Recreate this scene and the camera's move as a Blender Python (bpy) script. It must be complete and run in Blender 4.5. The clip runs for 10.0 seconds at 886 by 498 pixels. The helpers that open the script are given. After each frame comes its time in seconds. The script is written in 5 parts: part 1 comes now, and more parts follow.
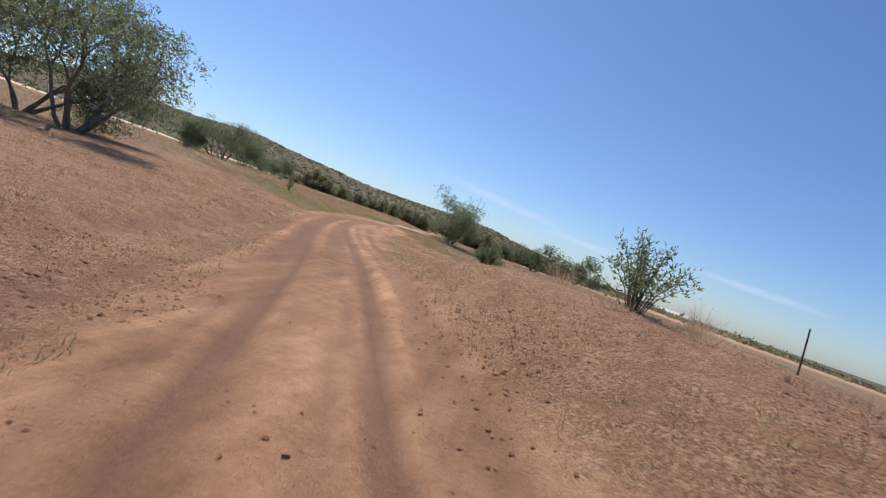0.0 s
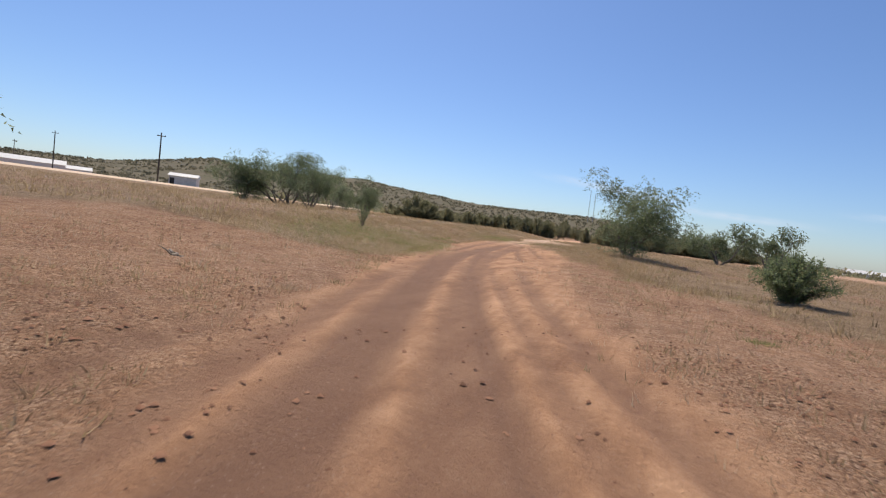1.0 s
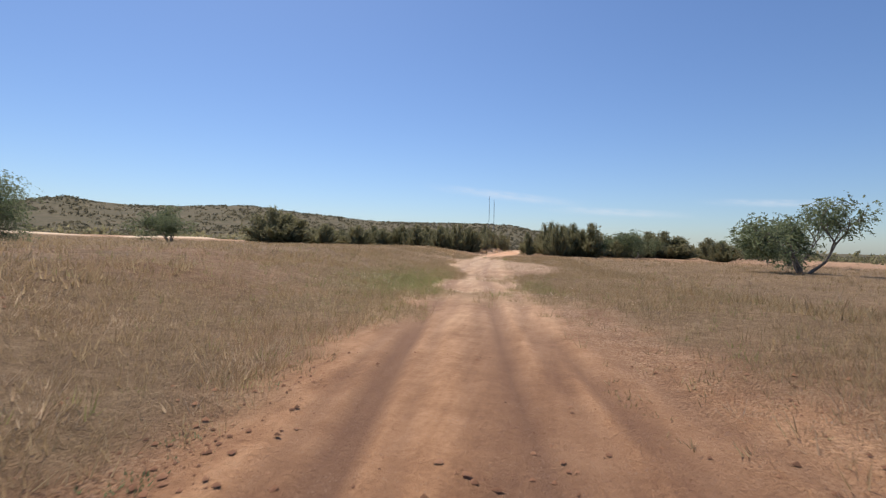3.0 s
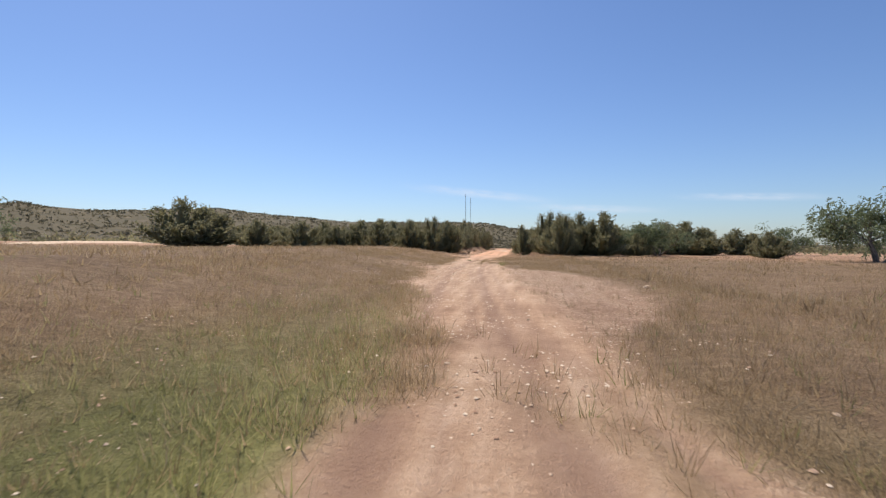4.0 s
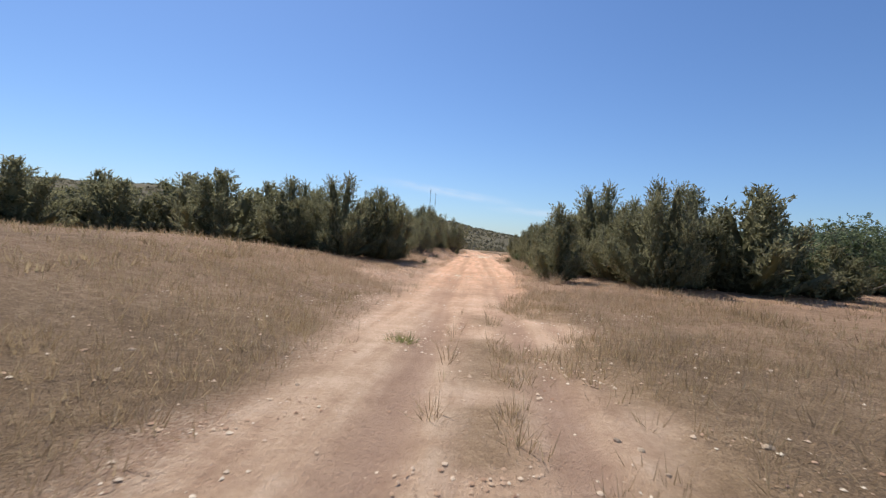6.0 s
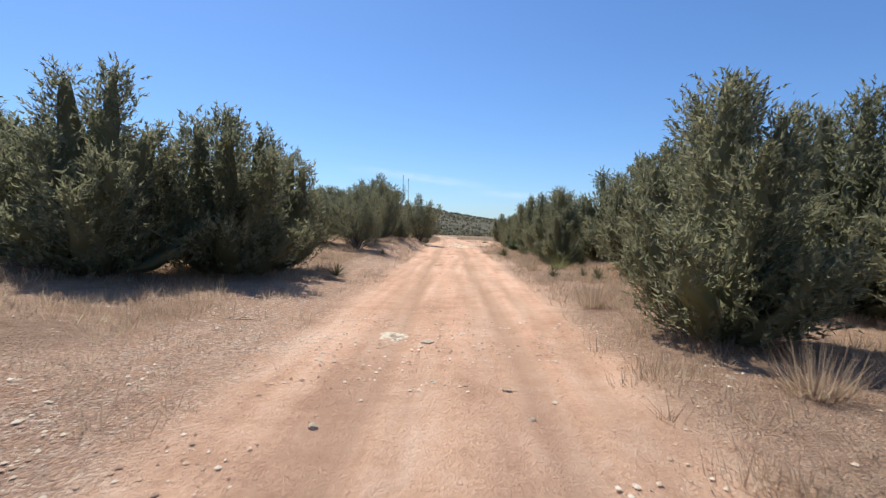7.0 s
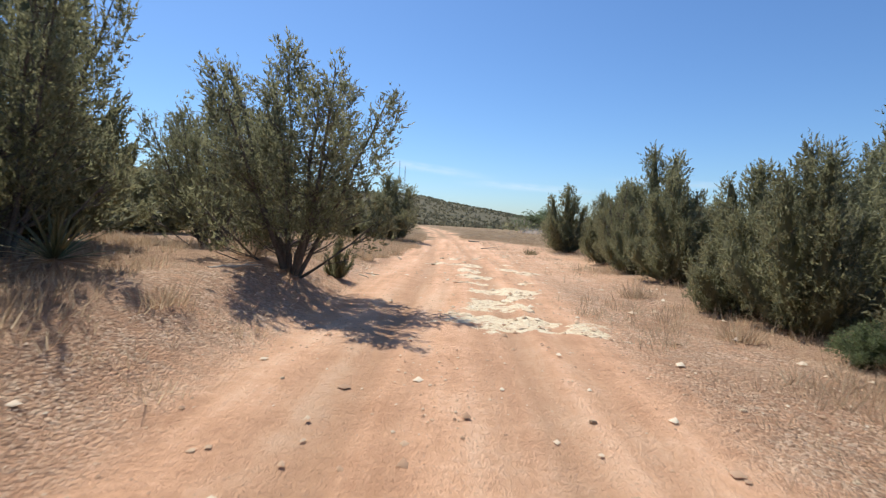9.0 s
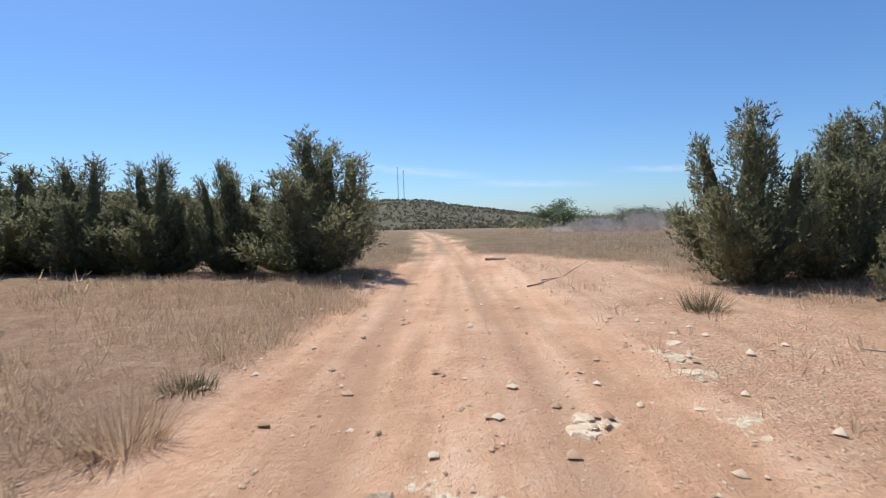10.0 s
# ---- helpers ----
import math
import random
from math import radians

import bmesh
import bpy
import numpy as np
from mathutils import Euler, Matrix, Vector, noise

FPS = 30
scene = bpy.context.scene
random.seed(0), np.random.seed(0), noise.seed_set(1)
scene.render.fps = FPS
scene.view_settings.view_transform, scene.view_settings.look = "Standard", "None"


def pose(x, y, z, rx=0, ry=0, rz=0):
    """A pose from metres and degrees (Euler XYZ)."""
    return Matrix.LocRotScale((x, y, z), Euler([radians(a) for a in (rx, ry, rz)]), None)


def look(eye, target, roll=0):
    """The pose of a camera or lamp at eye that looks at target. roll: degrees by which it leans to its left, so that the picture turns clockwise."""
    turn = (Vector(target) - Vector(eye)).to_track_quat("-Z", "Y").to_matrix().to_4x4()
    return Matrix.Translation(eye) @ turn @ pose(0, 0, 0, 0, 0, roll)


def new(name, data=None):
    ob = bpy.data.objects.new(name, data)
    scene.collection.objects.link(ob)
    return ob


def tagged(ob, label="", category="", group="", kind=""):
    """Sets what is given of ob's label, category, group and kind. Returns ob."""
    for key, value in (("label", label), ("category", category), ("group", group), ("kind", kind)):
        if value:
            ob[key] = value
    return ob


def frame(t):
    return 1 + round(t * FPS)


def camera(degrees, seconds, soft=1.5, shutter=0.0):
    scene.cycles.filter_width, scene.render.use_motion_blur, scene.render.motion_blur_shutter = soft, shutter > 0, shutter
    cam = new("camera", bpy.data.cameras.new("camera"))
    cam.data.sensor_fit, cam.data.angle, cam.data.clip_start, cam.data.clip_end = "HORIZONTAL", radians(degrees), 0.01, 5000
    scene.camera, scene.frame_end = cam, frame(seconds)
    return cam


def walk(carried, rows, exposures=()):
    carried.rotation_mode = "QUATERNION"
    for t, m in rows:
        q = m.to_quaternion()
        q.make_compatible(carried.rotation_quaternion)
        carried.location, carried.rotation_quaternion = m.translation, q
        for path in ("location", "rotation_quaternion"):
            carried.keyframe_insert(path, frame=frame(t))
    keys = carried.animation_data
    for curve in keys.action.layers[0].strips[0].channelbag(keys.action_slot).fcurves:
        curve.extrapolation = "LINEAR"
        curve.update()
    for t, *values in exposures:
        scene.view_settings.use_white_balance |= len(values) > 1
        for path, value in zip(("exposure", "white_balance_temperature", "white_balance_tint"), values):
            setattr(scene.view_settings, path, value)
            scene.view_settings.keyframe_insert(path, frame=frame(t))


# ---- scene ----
cam = camera(82, 10.0, soft=1.2, shutter=0.04)
PATH = [
    (0, look((26.065, -8.214, 1.471), (24.360, 1.635, 1.163), 19.00)),
    (0.5, look((22.625, 1.175, 1.565), (19.127, 10.543, 1.472), 14.63)),
    (0.9, look((19.380, 8.446, 1.357), (15.561, 17.666, 0.732), 7.38)),
    (1, look((18.666, 10.142, 1.387), (14.831, 19.361, 0.825), 6.98)),
    (1.1, look((17.960, 11.841, 1.424), (14.061, 21.037, 0.942), 6.64)),
    (1.5, look((14.960, 18.540, 1.488), (11.304, 27.844, 1.237), 5.20)),
    (1.7, look((13.569, 22.156, 1.551), (10.059, 31.518, 1.371), 5.01)),
    (2, look((11.879, 27.180, 1.545), (8.598, 36.623, 1.321), 5.24)),
    (2.5, look((9.672, 36.146, 1.532), (6.898, 45.752, 1.342), 4.10)),
    (2.6, look((9.291, 38.001, 1.571), (6.713, 47.661, 1.388), 3.63)),
    (3.8, look((5.560, 58.638, 1.466), (3.893, 68.498, 1.405), -0.35)),
    (4, look((5.033, 62.391, 1.452), (3.412, 72.258, 1.340), 0.08)),
    (4.5, look((3.908, 71.422, 1.389), (2.419, 81.308, 1.171), 1.62)),
    (4.6, look((3.711, 73.199, 1.410), (2.253, 83.091, 1.274), 1.57)),
    (5, look((2.886, 79.804, 1.506), (1.554, 89.715, 1.439), 2.63)),
    (5.4, look((2.121, 86.880, 1.510), (0.971, 96.813, 1.354), 4.25)),
    (5.5, look((1.938, 88.716, 1.511), (0.864, 98.657, 1.363), 4.60)),
    (7, look((1.037, 114.375, 1.467), (0.629, 124.358, 1.064), 1.47)),
    (7.4, look((0.838, 120.404, 1.623), (0.462, 130.358, 0.746), 0.75)),
    (7.5, look((0.830, 122.210, 1.665), (0.485, 132.168, 0.828), 0.82)),
    (7.7, look((0.824, 125.809, 1.593), (0.505, 135.774, 0.825), 0.34)),
    (8, look((0.746, 131.188, 1.450), (0.279, 141.159, 0.836), -1.19)),
    (8.2, look((0.687, 134.838, 1.466), (0.184, 144.808, 0.874), -0.66)),
    (8.3, look((0.608, 136.615, 1.463), (0.077, 146.585, 0.898), -0.78)),
    (8.5, look((0.495, 140.062, 1.453), (-0.039, 150.031, 0.862), -0.36)),
    (8.7, look((0.367, 143.387, 1.358), (-0.114, 153.357, 0.751), 0.99)),
    (9, look((0.182, 148.416, 1.408), (-0.168, 158.392, 0.814), 2.58)),
    (9.2, look((0.188, 151.664, 1.538), (-0.220, 161.639, 0.962), 0.65)),
    (9.5, look((0.150, 156.392, 1.589), (-0.275, 166.365, 0.981), 1.14)),
    (9.8, look((0.056, 160.886, 1.476), (-0.384, 170.859, 0.885), 0.18)),
    (9.9, look((0.015, 162.482, 1.383), (-0.445, 172.456, 0.815), -0.71)),
    (10, look((0.000, 163.926, 1.353), (-0.450, 173.902, 0.816), -1.85)),
]
walk(cam, PATH, exposures=[(0, 0.02, 6500, 13), (1, 0.02, 6750, 13), (1.5, 0.0, 6780, 10), (2.5, -0.06, 6850, 11), (4, 0.04, 6780, 14), (5.0, 0.02, 6700, 11), (5.5, 0.0, 6620, 11), (7.0, 0.14, 6000, 7), (7.5, 0.3, 6320, 9), (8.5, 0.18, 6150, 8), (9.0, 0.16, 6250, 5), (9.2, 0.24, 6250, 6), (9.5, 0.22, 6270, 4), (10, 0.06, 5960, 5)])

# ---- sky and sun ----
SUN_AZ, SUN_EL = radians(-37), radians(56)
world = bpy.data.worlds.new("sky")
scene.world = world
world.use_nodes = True
wn = world.node_tree
sky = wn.nodes.new("ShaderNodeTexSky")
sky.sky_type = "NISHITA"
sky.sun_disc = False
sky.sun_elevation, sky.sun_rotation = SUN_EL, SUN_AZ
sky.dust_density, sky.air_density, sky.ozone_density = 0.4, 1.0, 3.5
bg = wn.nodes["Background"]
bg.inputs["Strength"].default_value = 0.102
tint = wn.nodes.new("ShaderNodeMix")
tint.data_type, tint.blend_type = "RGBA", "MULTIPLY"
tint.inputs[0].default_value = 1.0
tint.inputs[7].default_value = (0.785, 0.94, 1.17, 1)
wn.links.new(sky.outputs[0], tint.inputs[6])
wn.links.new(tint.outputs[2], bg.inputs["Color"])
sun = new("sun", bpy.data.lights.new("sun", "SUN"))
sun.data.energy, sun.data.angle, sun.data.color = 4.7, radians(0.6), (1.0, 0.94, 0.84)
to_sun = Vector((math.sin(SUN_AZ) * math.cos(SUN_EL), math.cos(SUN_AZ) * math.cos(SUN_EL), math.sin(SUN_EL)))
sun.matrix_basis = look(to_sun * 100, (0, 0, 0))


# ---- small tools ----
LAT = np.random.default_rng(3).random((256, 256))


def smooth(x, a, b):
    t = np.clip((np.asarray(x, float) - a) / (b - a), 0, 1)
    return t * t * (3 - 2 * t)


def vnoise(x, y, size, shift=0):
    """Value noise from 0 to 1, with lumps of that size in metres."""
    u, v = np.asarray(x, float) / size + 37.3 * shift + 1000, np.asarray(y, float) / size + 11.7 * shift + 1000
    i, j = np.floor(u).astype(int), np.floor(v).astype(int)
    f, g = u - i, v - j
    f, g = f * f * (3 - 2 * f), g * g * (3 - 2 * g)
    n = lambda a, b: LAT[(i + a) % 256, (j + b) % 256]
    return (n(0, 0) * (1 - f) + n(1, 0) * f) * (1 - g) + (n(0, 1) * (1 - f) + n(1, 1) * f) * g


def mesh_of(name, verts, faces, mats, index=None, soft=False):
    me = bpy.data.meshes.new(name)
    if isinstance(faces, np.ndarray):
        n, k = faces.shape
        me.vertices.add(len(verts))
        me.vertices.foreach_set("co", np.asarray(verts, np.float32).ravel())
        me.loops.add(n * k)
        me.loops.foreach_set("vertex_index", faces.astype(np.int32).ravel())
        me.polygons.add(n)
        me.polygons.foreach_set("loop_start", np.arange(0, n * k, k, dtype=np.int32))
        me.update(calc_edges=True)
    else:
        me.from_pydata([tuple(v) for v in verts], [], faces)
    for m in mats if isinstance(mats, (list, tuple)) else [mats]:
        me.materials.append(m)
    if index is not None:
        me.polygons.foreach_set("material_index", np.asarray(index, np.int32))
    if soft:
        me.polygons.foreach_set("use_smooth", np.ones(len(me.polygons), bool))
    me.update()
    return me


def child(name, me, parent, label=""):
    ob = new(name, me)
    ob.parent = parent
    return tagged(ob, label) if label else ob


def part(name, bm, material, parent, label=""):
    me = bpy.data.meshes.new(name)
    bm.to_mesh(me)
    bm.free()
    me.materials.append(material)
    return child(name, me, parent, label)


# ---- materials ----
def material(name, rough=0.9):
    m = bpy.data.materials.new(name)
    m.use_nodes = True
    nt = m.node_tree
    b = nt.nodes["Principled BSDF"]
    b.inputs["Roughness"].default_value = rough
    b.inputs["Specular IOR Level"].default_value = 0.25
    return m, nt, b


def noise_node(nt, scale, detail=4, rough=0.55, coord=None):
    n = nt.nodes.new("ShaderNodeTexNoise")
    n.inputs["Scale"].default_value, n.inputs["Detail"].default_value, n.inputs["Roughness"].default_value = scale, detail, rough
    if coord is not None:
        nt.links.new(coord, n.inputs["Vector"])
    return n


def ramp(nt, src, stops):
    r = nt.nodes.new("ShaderNodeValToRGB")
    while len(r.color_ramp.elements) < len(stops):
        r.color_ramp.elements.new(0.5)
    for e, (p, c) in zip(r.color_ramp.elements, stops):
        e.position, e.color = p, (*c, 1)
    nt.links.new(src, r.inputs[0])
    return r.outputs[0]


def mix(nt, fac, a, b, kind="MIX"):
    n = nt.nodes.new("ShaderNodeMix")
    n.data_type, n.blend_type = "RGBA", kind
    for socket, v in ((n.inputs[0], fac), (n.inputs[6], a), (n.inputs[7], b)):
        if hasattr(v, "is_linked"):
            nt.links.new(v, socket)
        else:
            socket.default_value = v if isinstance(v, float) else (*v, 1)
    return n.outputs[2]


def maths(nt, op, a, b=0.0, clamp=False):
    n = nt.nodes.new("ShaderNodeMath")
    n.operation, n.use_clamp = op, clamp
    for socket, v in ((n.inputs[0], a), (n.inputs[1], b)):
        if hasattr(v, "is_linked"):
            nt.links.new(v, socket)
        else:
            socket.default_value = v
    return n.outputs[0]


def bump(nt, b, height, strength, distance):
    n = nt.nodes.new("ShaderNodeBump")
    n.inputs["Strength"].default_value, n.inputs["Distance"].default_value = strength, distance
    nt.links.new(height, n.inputs["Height"])
    nt.links.new(n.outputs[0], b.inputs["Normal"])


def place(nt):
    return nt.nodes.new("ShaderNodeNewGeometry").outputs["Position"]


def island(nt):
    return nt.nodes.new("ShaderNodeNewGeometry").outputs["Random Per Island"]


def grainy(name, stops, scale, rough=0.9, fine=0.0, relief=0.3, by_object=True):
    """A plain material whose colour wanders with noise over a ramp of colours."""
    m, nt, b = material(name, rough)
    co = nt.nodes.new("ShaderNodeTexCoord").outputs["Object"]
    n = noise_node(nt, scale, 6, 0.6, co)
    n2 = noise_node(nt, scale * 7, 4, 0.6, co)
    v = maths(nt, "ADD", maths(nt, "MULTIPLY", n.outputs[0], 0.65), maths(nt, "MULTIPLY", n2.outputs[0], 0.35))
    nt.links.new(ramp(nt, v, stops), b.inputs["Base Color"])
    bump(nt, b, n2.outputs[0], relief, 0.02)
    return m


def leafy(name, stops, rough=0.7, through_light=0.25):
    """Foliage: a colour of its own for each leaf, and some light let through."""
    m, nt, b = material(name, rough)
    big = noise_node(nt, 0.8, 3, 0.5, place(nt))
    v = maths(nt, "ADD", maths(nt, "MULTIPLY", island(nt), 0.6), maths(nt, "MULTIPLY", big.outputs[0], 0.5))
    col = ramp(nt, v, stops)
    nt.links.new(col, b.inputs["Base Color"])
    tr = nt.nodes.new("ShaderNodeBsdfTranslucent")
    nt.links.new(col, tr.inputs["Color"])
    ms = nt.nodes.new("ShaderNodeMixShader")
    ms.inputs[0].default_value = through_light
    nt.links.new(b.outputs[0], ms.inputs[1])
    nt.links.new(tr.outputs[0], ms.inputs[2])
    nt.links.new(ms.outputs[0], nt.nodes["Material Output"].inputs["Surface"])
    return m


# juniper tones lifted above real foliage, standing in for haze over the trees
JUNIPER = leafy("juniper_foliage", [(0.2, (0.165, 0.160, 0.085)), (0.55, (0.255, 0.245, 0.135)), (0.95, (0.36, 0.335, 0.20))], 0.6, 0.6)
# pale, low-contrast tones: the distance haze is put into the brush colour
HILLBRUSH = leafy("hill_brush", [(0.2, (0.125, 0.115, 0.074)), (0.55, (0.165, 0.150, 0.098)), (0.95, (0.21, 0.185, 0.125))], 0.9, 0.6)
MESQUITE = leafy("mesquite_foliage", [(0.2, (0.115, 0.145, 0.072)), (0.6, (0.185, 0.222, 0.120)), (0.95, (0.28, 0.31, 0.185))], 0.6, 0.6)
SHRUB = leafy("shrub_foliage", [(0.2, (0.115, 0.145, 0.068)), (0.6, (0.195, 0.232, 0.112)), (0.95, (0.29, 0.325, 0.185))], 0.6, 0.65)
STRAW = leafy("dry_grass_blades", [(0.15, (0.30, 0.20, 0.125)), (0.5, (0.50, 0.36, 0.235)), (0.95, (0.68, 0.54, 0.38))], 0.85, 0.6)
GREENISH = leafy("green_grass_blades", [(0.15, (0.17, 0.18, 0.062)), (0.5, (0.275, 0.27, 0.105)), (0.95, (0.42, 0.38, 0.175))], 0.8, 0.6)
TAN = leafy("tan_grass_blades", [(0.15, (0.22, 0.148, 0.08)), (0.5, (0.37, 0.265, 0.148)), (0.95, (0.54, 0.42, 0.255))], 0.85, 0.6)
YUCCA = leafy("yucca_leaves", [(0.2, (0.10, 0.11, 0.05)), (0.6, (0.20, 0.19, 0.09)), (0.95, (0.36, 0.30, 0.16))], 0.6, 0.15)
BARK = grainy("grey_bark", [(0.3, (0.09, 0.072, 0.058)), (0.55, (0.19, 0.16, 0.13)), (0.75, (0.30, 0.26, 0.22))], 6, 0.95, relief=0.8)
DEADWOOD = grainy("bleached_dead_wood", [(0.3, (0.16, 0.12, 0.09)), (0.6, (0.32, 0.27, 0.21)), (0.8, (0.5, 0.44, 0.36))], 8, 0.9, relief=0.6)
PALEWOOD = grainy("sun_bleached_wood", [(0.3, (0.42, 0.33, 0.24)), (0.6, (0.60, 0.50, 0.39)), (0.8, (0.72, 0.63, 0.52))], 8, 0.9, relief=0.5)
LIMESTONE = grainy("pale_limestone", [(0.25, (0.50, 0.33, 0.205)), (0.5, (0.70, 0.525, 0.355)), (0.75, (0.84, 0.71, 0.53))], 5, 0.9, relief=0.7)
REDSTONE = grainy("earth_stained_stone", [(0.25, (0.36, 0.215, 0.135)), (0.5, (0.52, 0.34, 0.22)), (0.75, (0.66, 0.46, 0.32))], 5, 0.95, relief=0.6)

# ---- the lie of the land ----
ROAD_Y = [-400, -60, -8.2, 1.2, 10.1, 18.5, 27.2, 36.1, 47, 58.6, 71.4, 79.8, 88.7, 101, 114.4, 125.8, 136.6, 148.4, 163.9, 178, 197, 215, 260, 600]
ROAD_X = [260, 54, 26.1, 22.6, 18.7, 15.0, 11.9, 9.7, 7.4, 5.56, 3.9, 2.9, 1.94, 1.35, 1.04, 0.82, 0.6, 0.2, 0.0, -0.6, -1.8, -3.6, -8, -60]
_yy = np.linspace(-400, 600, 2001)
_xx = np.interp(_yy, ROAD_Y, ROAD_X)
_k = np.hanning(41)
_xx = np.convolve(np.pad(_xx, 20, mode="reflect", reflect_type="odd"), _k / _k.sum(), "valid")
AZ = [-180, -110, -75, -60, -53, -50, -47, -40, -34, -29, -20, -12, -8, -4, -1, 4, 9, 20, 60, 120, 180]
EL = [1.0, 1.2, 1.5, 1.8, 3.1, 3.6, 3.0, 3.2, 3.6, 3.1, 2.35, 2.4, 2.4, 2.2, 1.7, 1.0, 0.3, -0.3, -0.5, 0.3, 1.0]


def road_x(y):
    return np.interp(y, _yy, _xx)


def land(x, y):
    """The ground's height without its small roughness."""
    x, y = np.asarray(x, float), np.asarray(y, float)
    d = x - road_x(y)
    left = smooth(-d, 2.5, 11) * (0.35 + 0.7 * smooth(y, 5, 35)) * (1 - 0.75 * smooth(y, 112, 135)) + smooth(-d, 20, 120) * 1.0
    right = -0.012 * np.clip(d - 16, 0, 700) + 0.45 * np.exp(-((d - 9) / 5) ** 2) * np.exp(-((y - 48) / 12) ** 2)
    early = 1 - smooth(y, 5, 13)
    right = right + 1.15 * smooth(d, 0.6, 5.5) * (1 - smooth(d, 9, 17)) * early
    left = left + 0.58 * smooth(-d, 1.8, 3.4) * smooth(y, 130, 142) * (1 - smooth(y, 157, 164))
    left = left - 0.3 * np.exp(-((d + 3) / 1.8) ** 2) * early
    ahead = -0.011 * np.clip(y - 205, 0, 420)
    r = np.hypot(x, y - 90) + 1e-6
    az = np.degrees(np.arctan2(x, y - 90))
    el = np.interp(az, AZ, EL)
    top = 1000 * np.tan(np.radians(el)) * (1 + 0.06 * (vnoise(x, y, 90, 3) - 0.5))
    hill = smooth(r, 420, 1000) * (top - left - right - ahead)
    return left + right + ahead + hill * 1.0


def bare(y):
    """How far the bare soil reaches to the left and to the right of the track's middle."""
    lx = np.interp(y, [-60, 14, 20, 24, 30, 36, 38.7, 41, 45.5, 49, 55, 60, 66, 71, 75, 80, 85, 90, 92, 95, 98, 104, 112, 118, 124, 128, 156, 160, 163, 167, 172, 178, 184, 200], [14, 14, 11, 2.6, 1.6, 1.7, 2.7, 3.7, 3.4, 2.3, 1.6, 0.9, 0.7, 0.9, 1.6, 2.2, 1.9, 2.2, 3.2, 3.0, 2.1, 1.9, 2.6, 4.8, 4.4, 3.4, 3.1, 3.0, 2.5, 2.1, 1.7, 1.5, 1.4, 1.2])
    rx = np.interp(y, [-60, 14, 22, 28, 36, 39, 46, 50, 56, 62, 67, 72, 76.5, 80, 86, 89.5, 92.5, 95, 100, 113, 120, 127, 143, 152, 160, 164, 168, 175, 180, 184, 200], [13, 12, 10, 7.2, 5.9, 5.4, 4.8, 3.8, 2.9, 2.5, 2.5, 3.4, 4.6, 5.4, 5.4, 4.2, 2.7, 2.4, 1.5, 1.3, 1.8, 2.5, 2.6, 3.2, 3.6, 4.8, 5.5, 5.7, 4.8, 1.7, 1.2])
    return lx, rx


# bare limestone showing through the track: offset from its middle, place along it, half width
OUTCROPS = ((0.05, 155.8, 0.5), (0.65, 155.6, 0.5), (1.2, 155.7, 0.4), (1.85, 155.2, 0.5), (0.8, 157.0, 0.9), (1.15, 158.3, 0.8), (0.45, 159.8, 0.4), (1.74, 160.2, 0.45), (0.57, 161.2, 0.5), (0.4, 162.5, 0.4), (2.0, 162.5, 0.5), (1.6, 163.4, 0.35), (0.62, 164.2, 0.4), (-0.4, 164.3, 0.4), (0.15, 164.0, 0.4), (1.8, 164.9, 0.5), (-0.05, 166.1, 0.32), (2.1, 168.7, 0.65), (2.5, 169.8, 0.45), (1.9, 167.5, 0.45), (0.9, 167.2, 0.26), (-0.8, 121.2, 0.27), (-1.5, 69.0, 0.4))


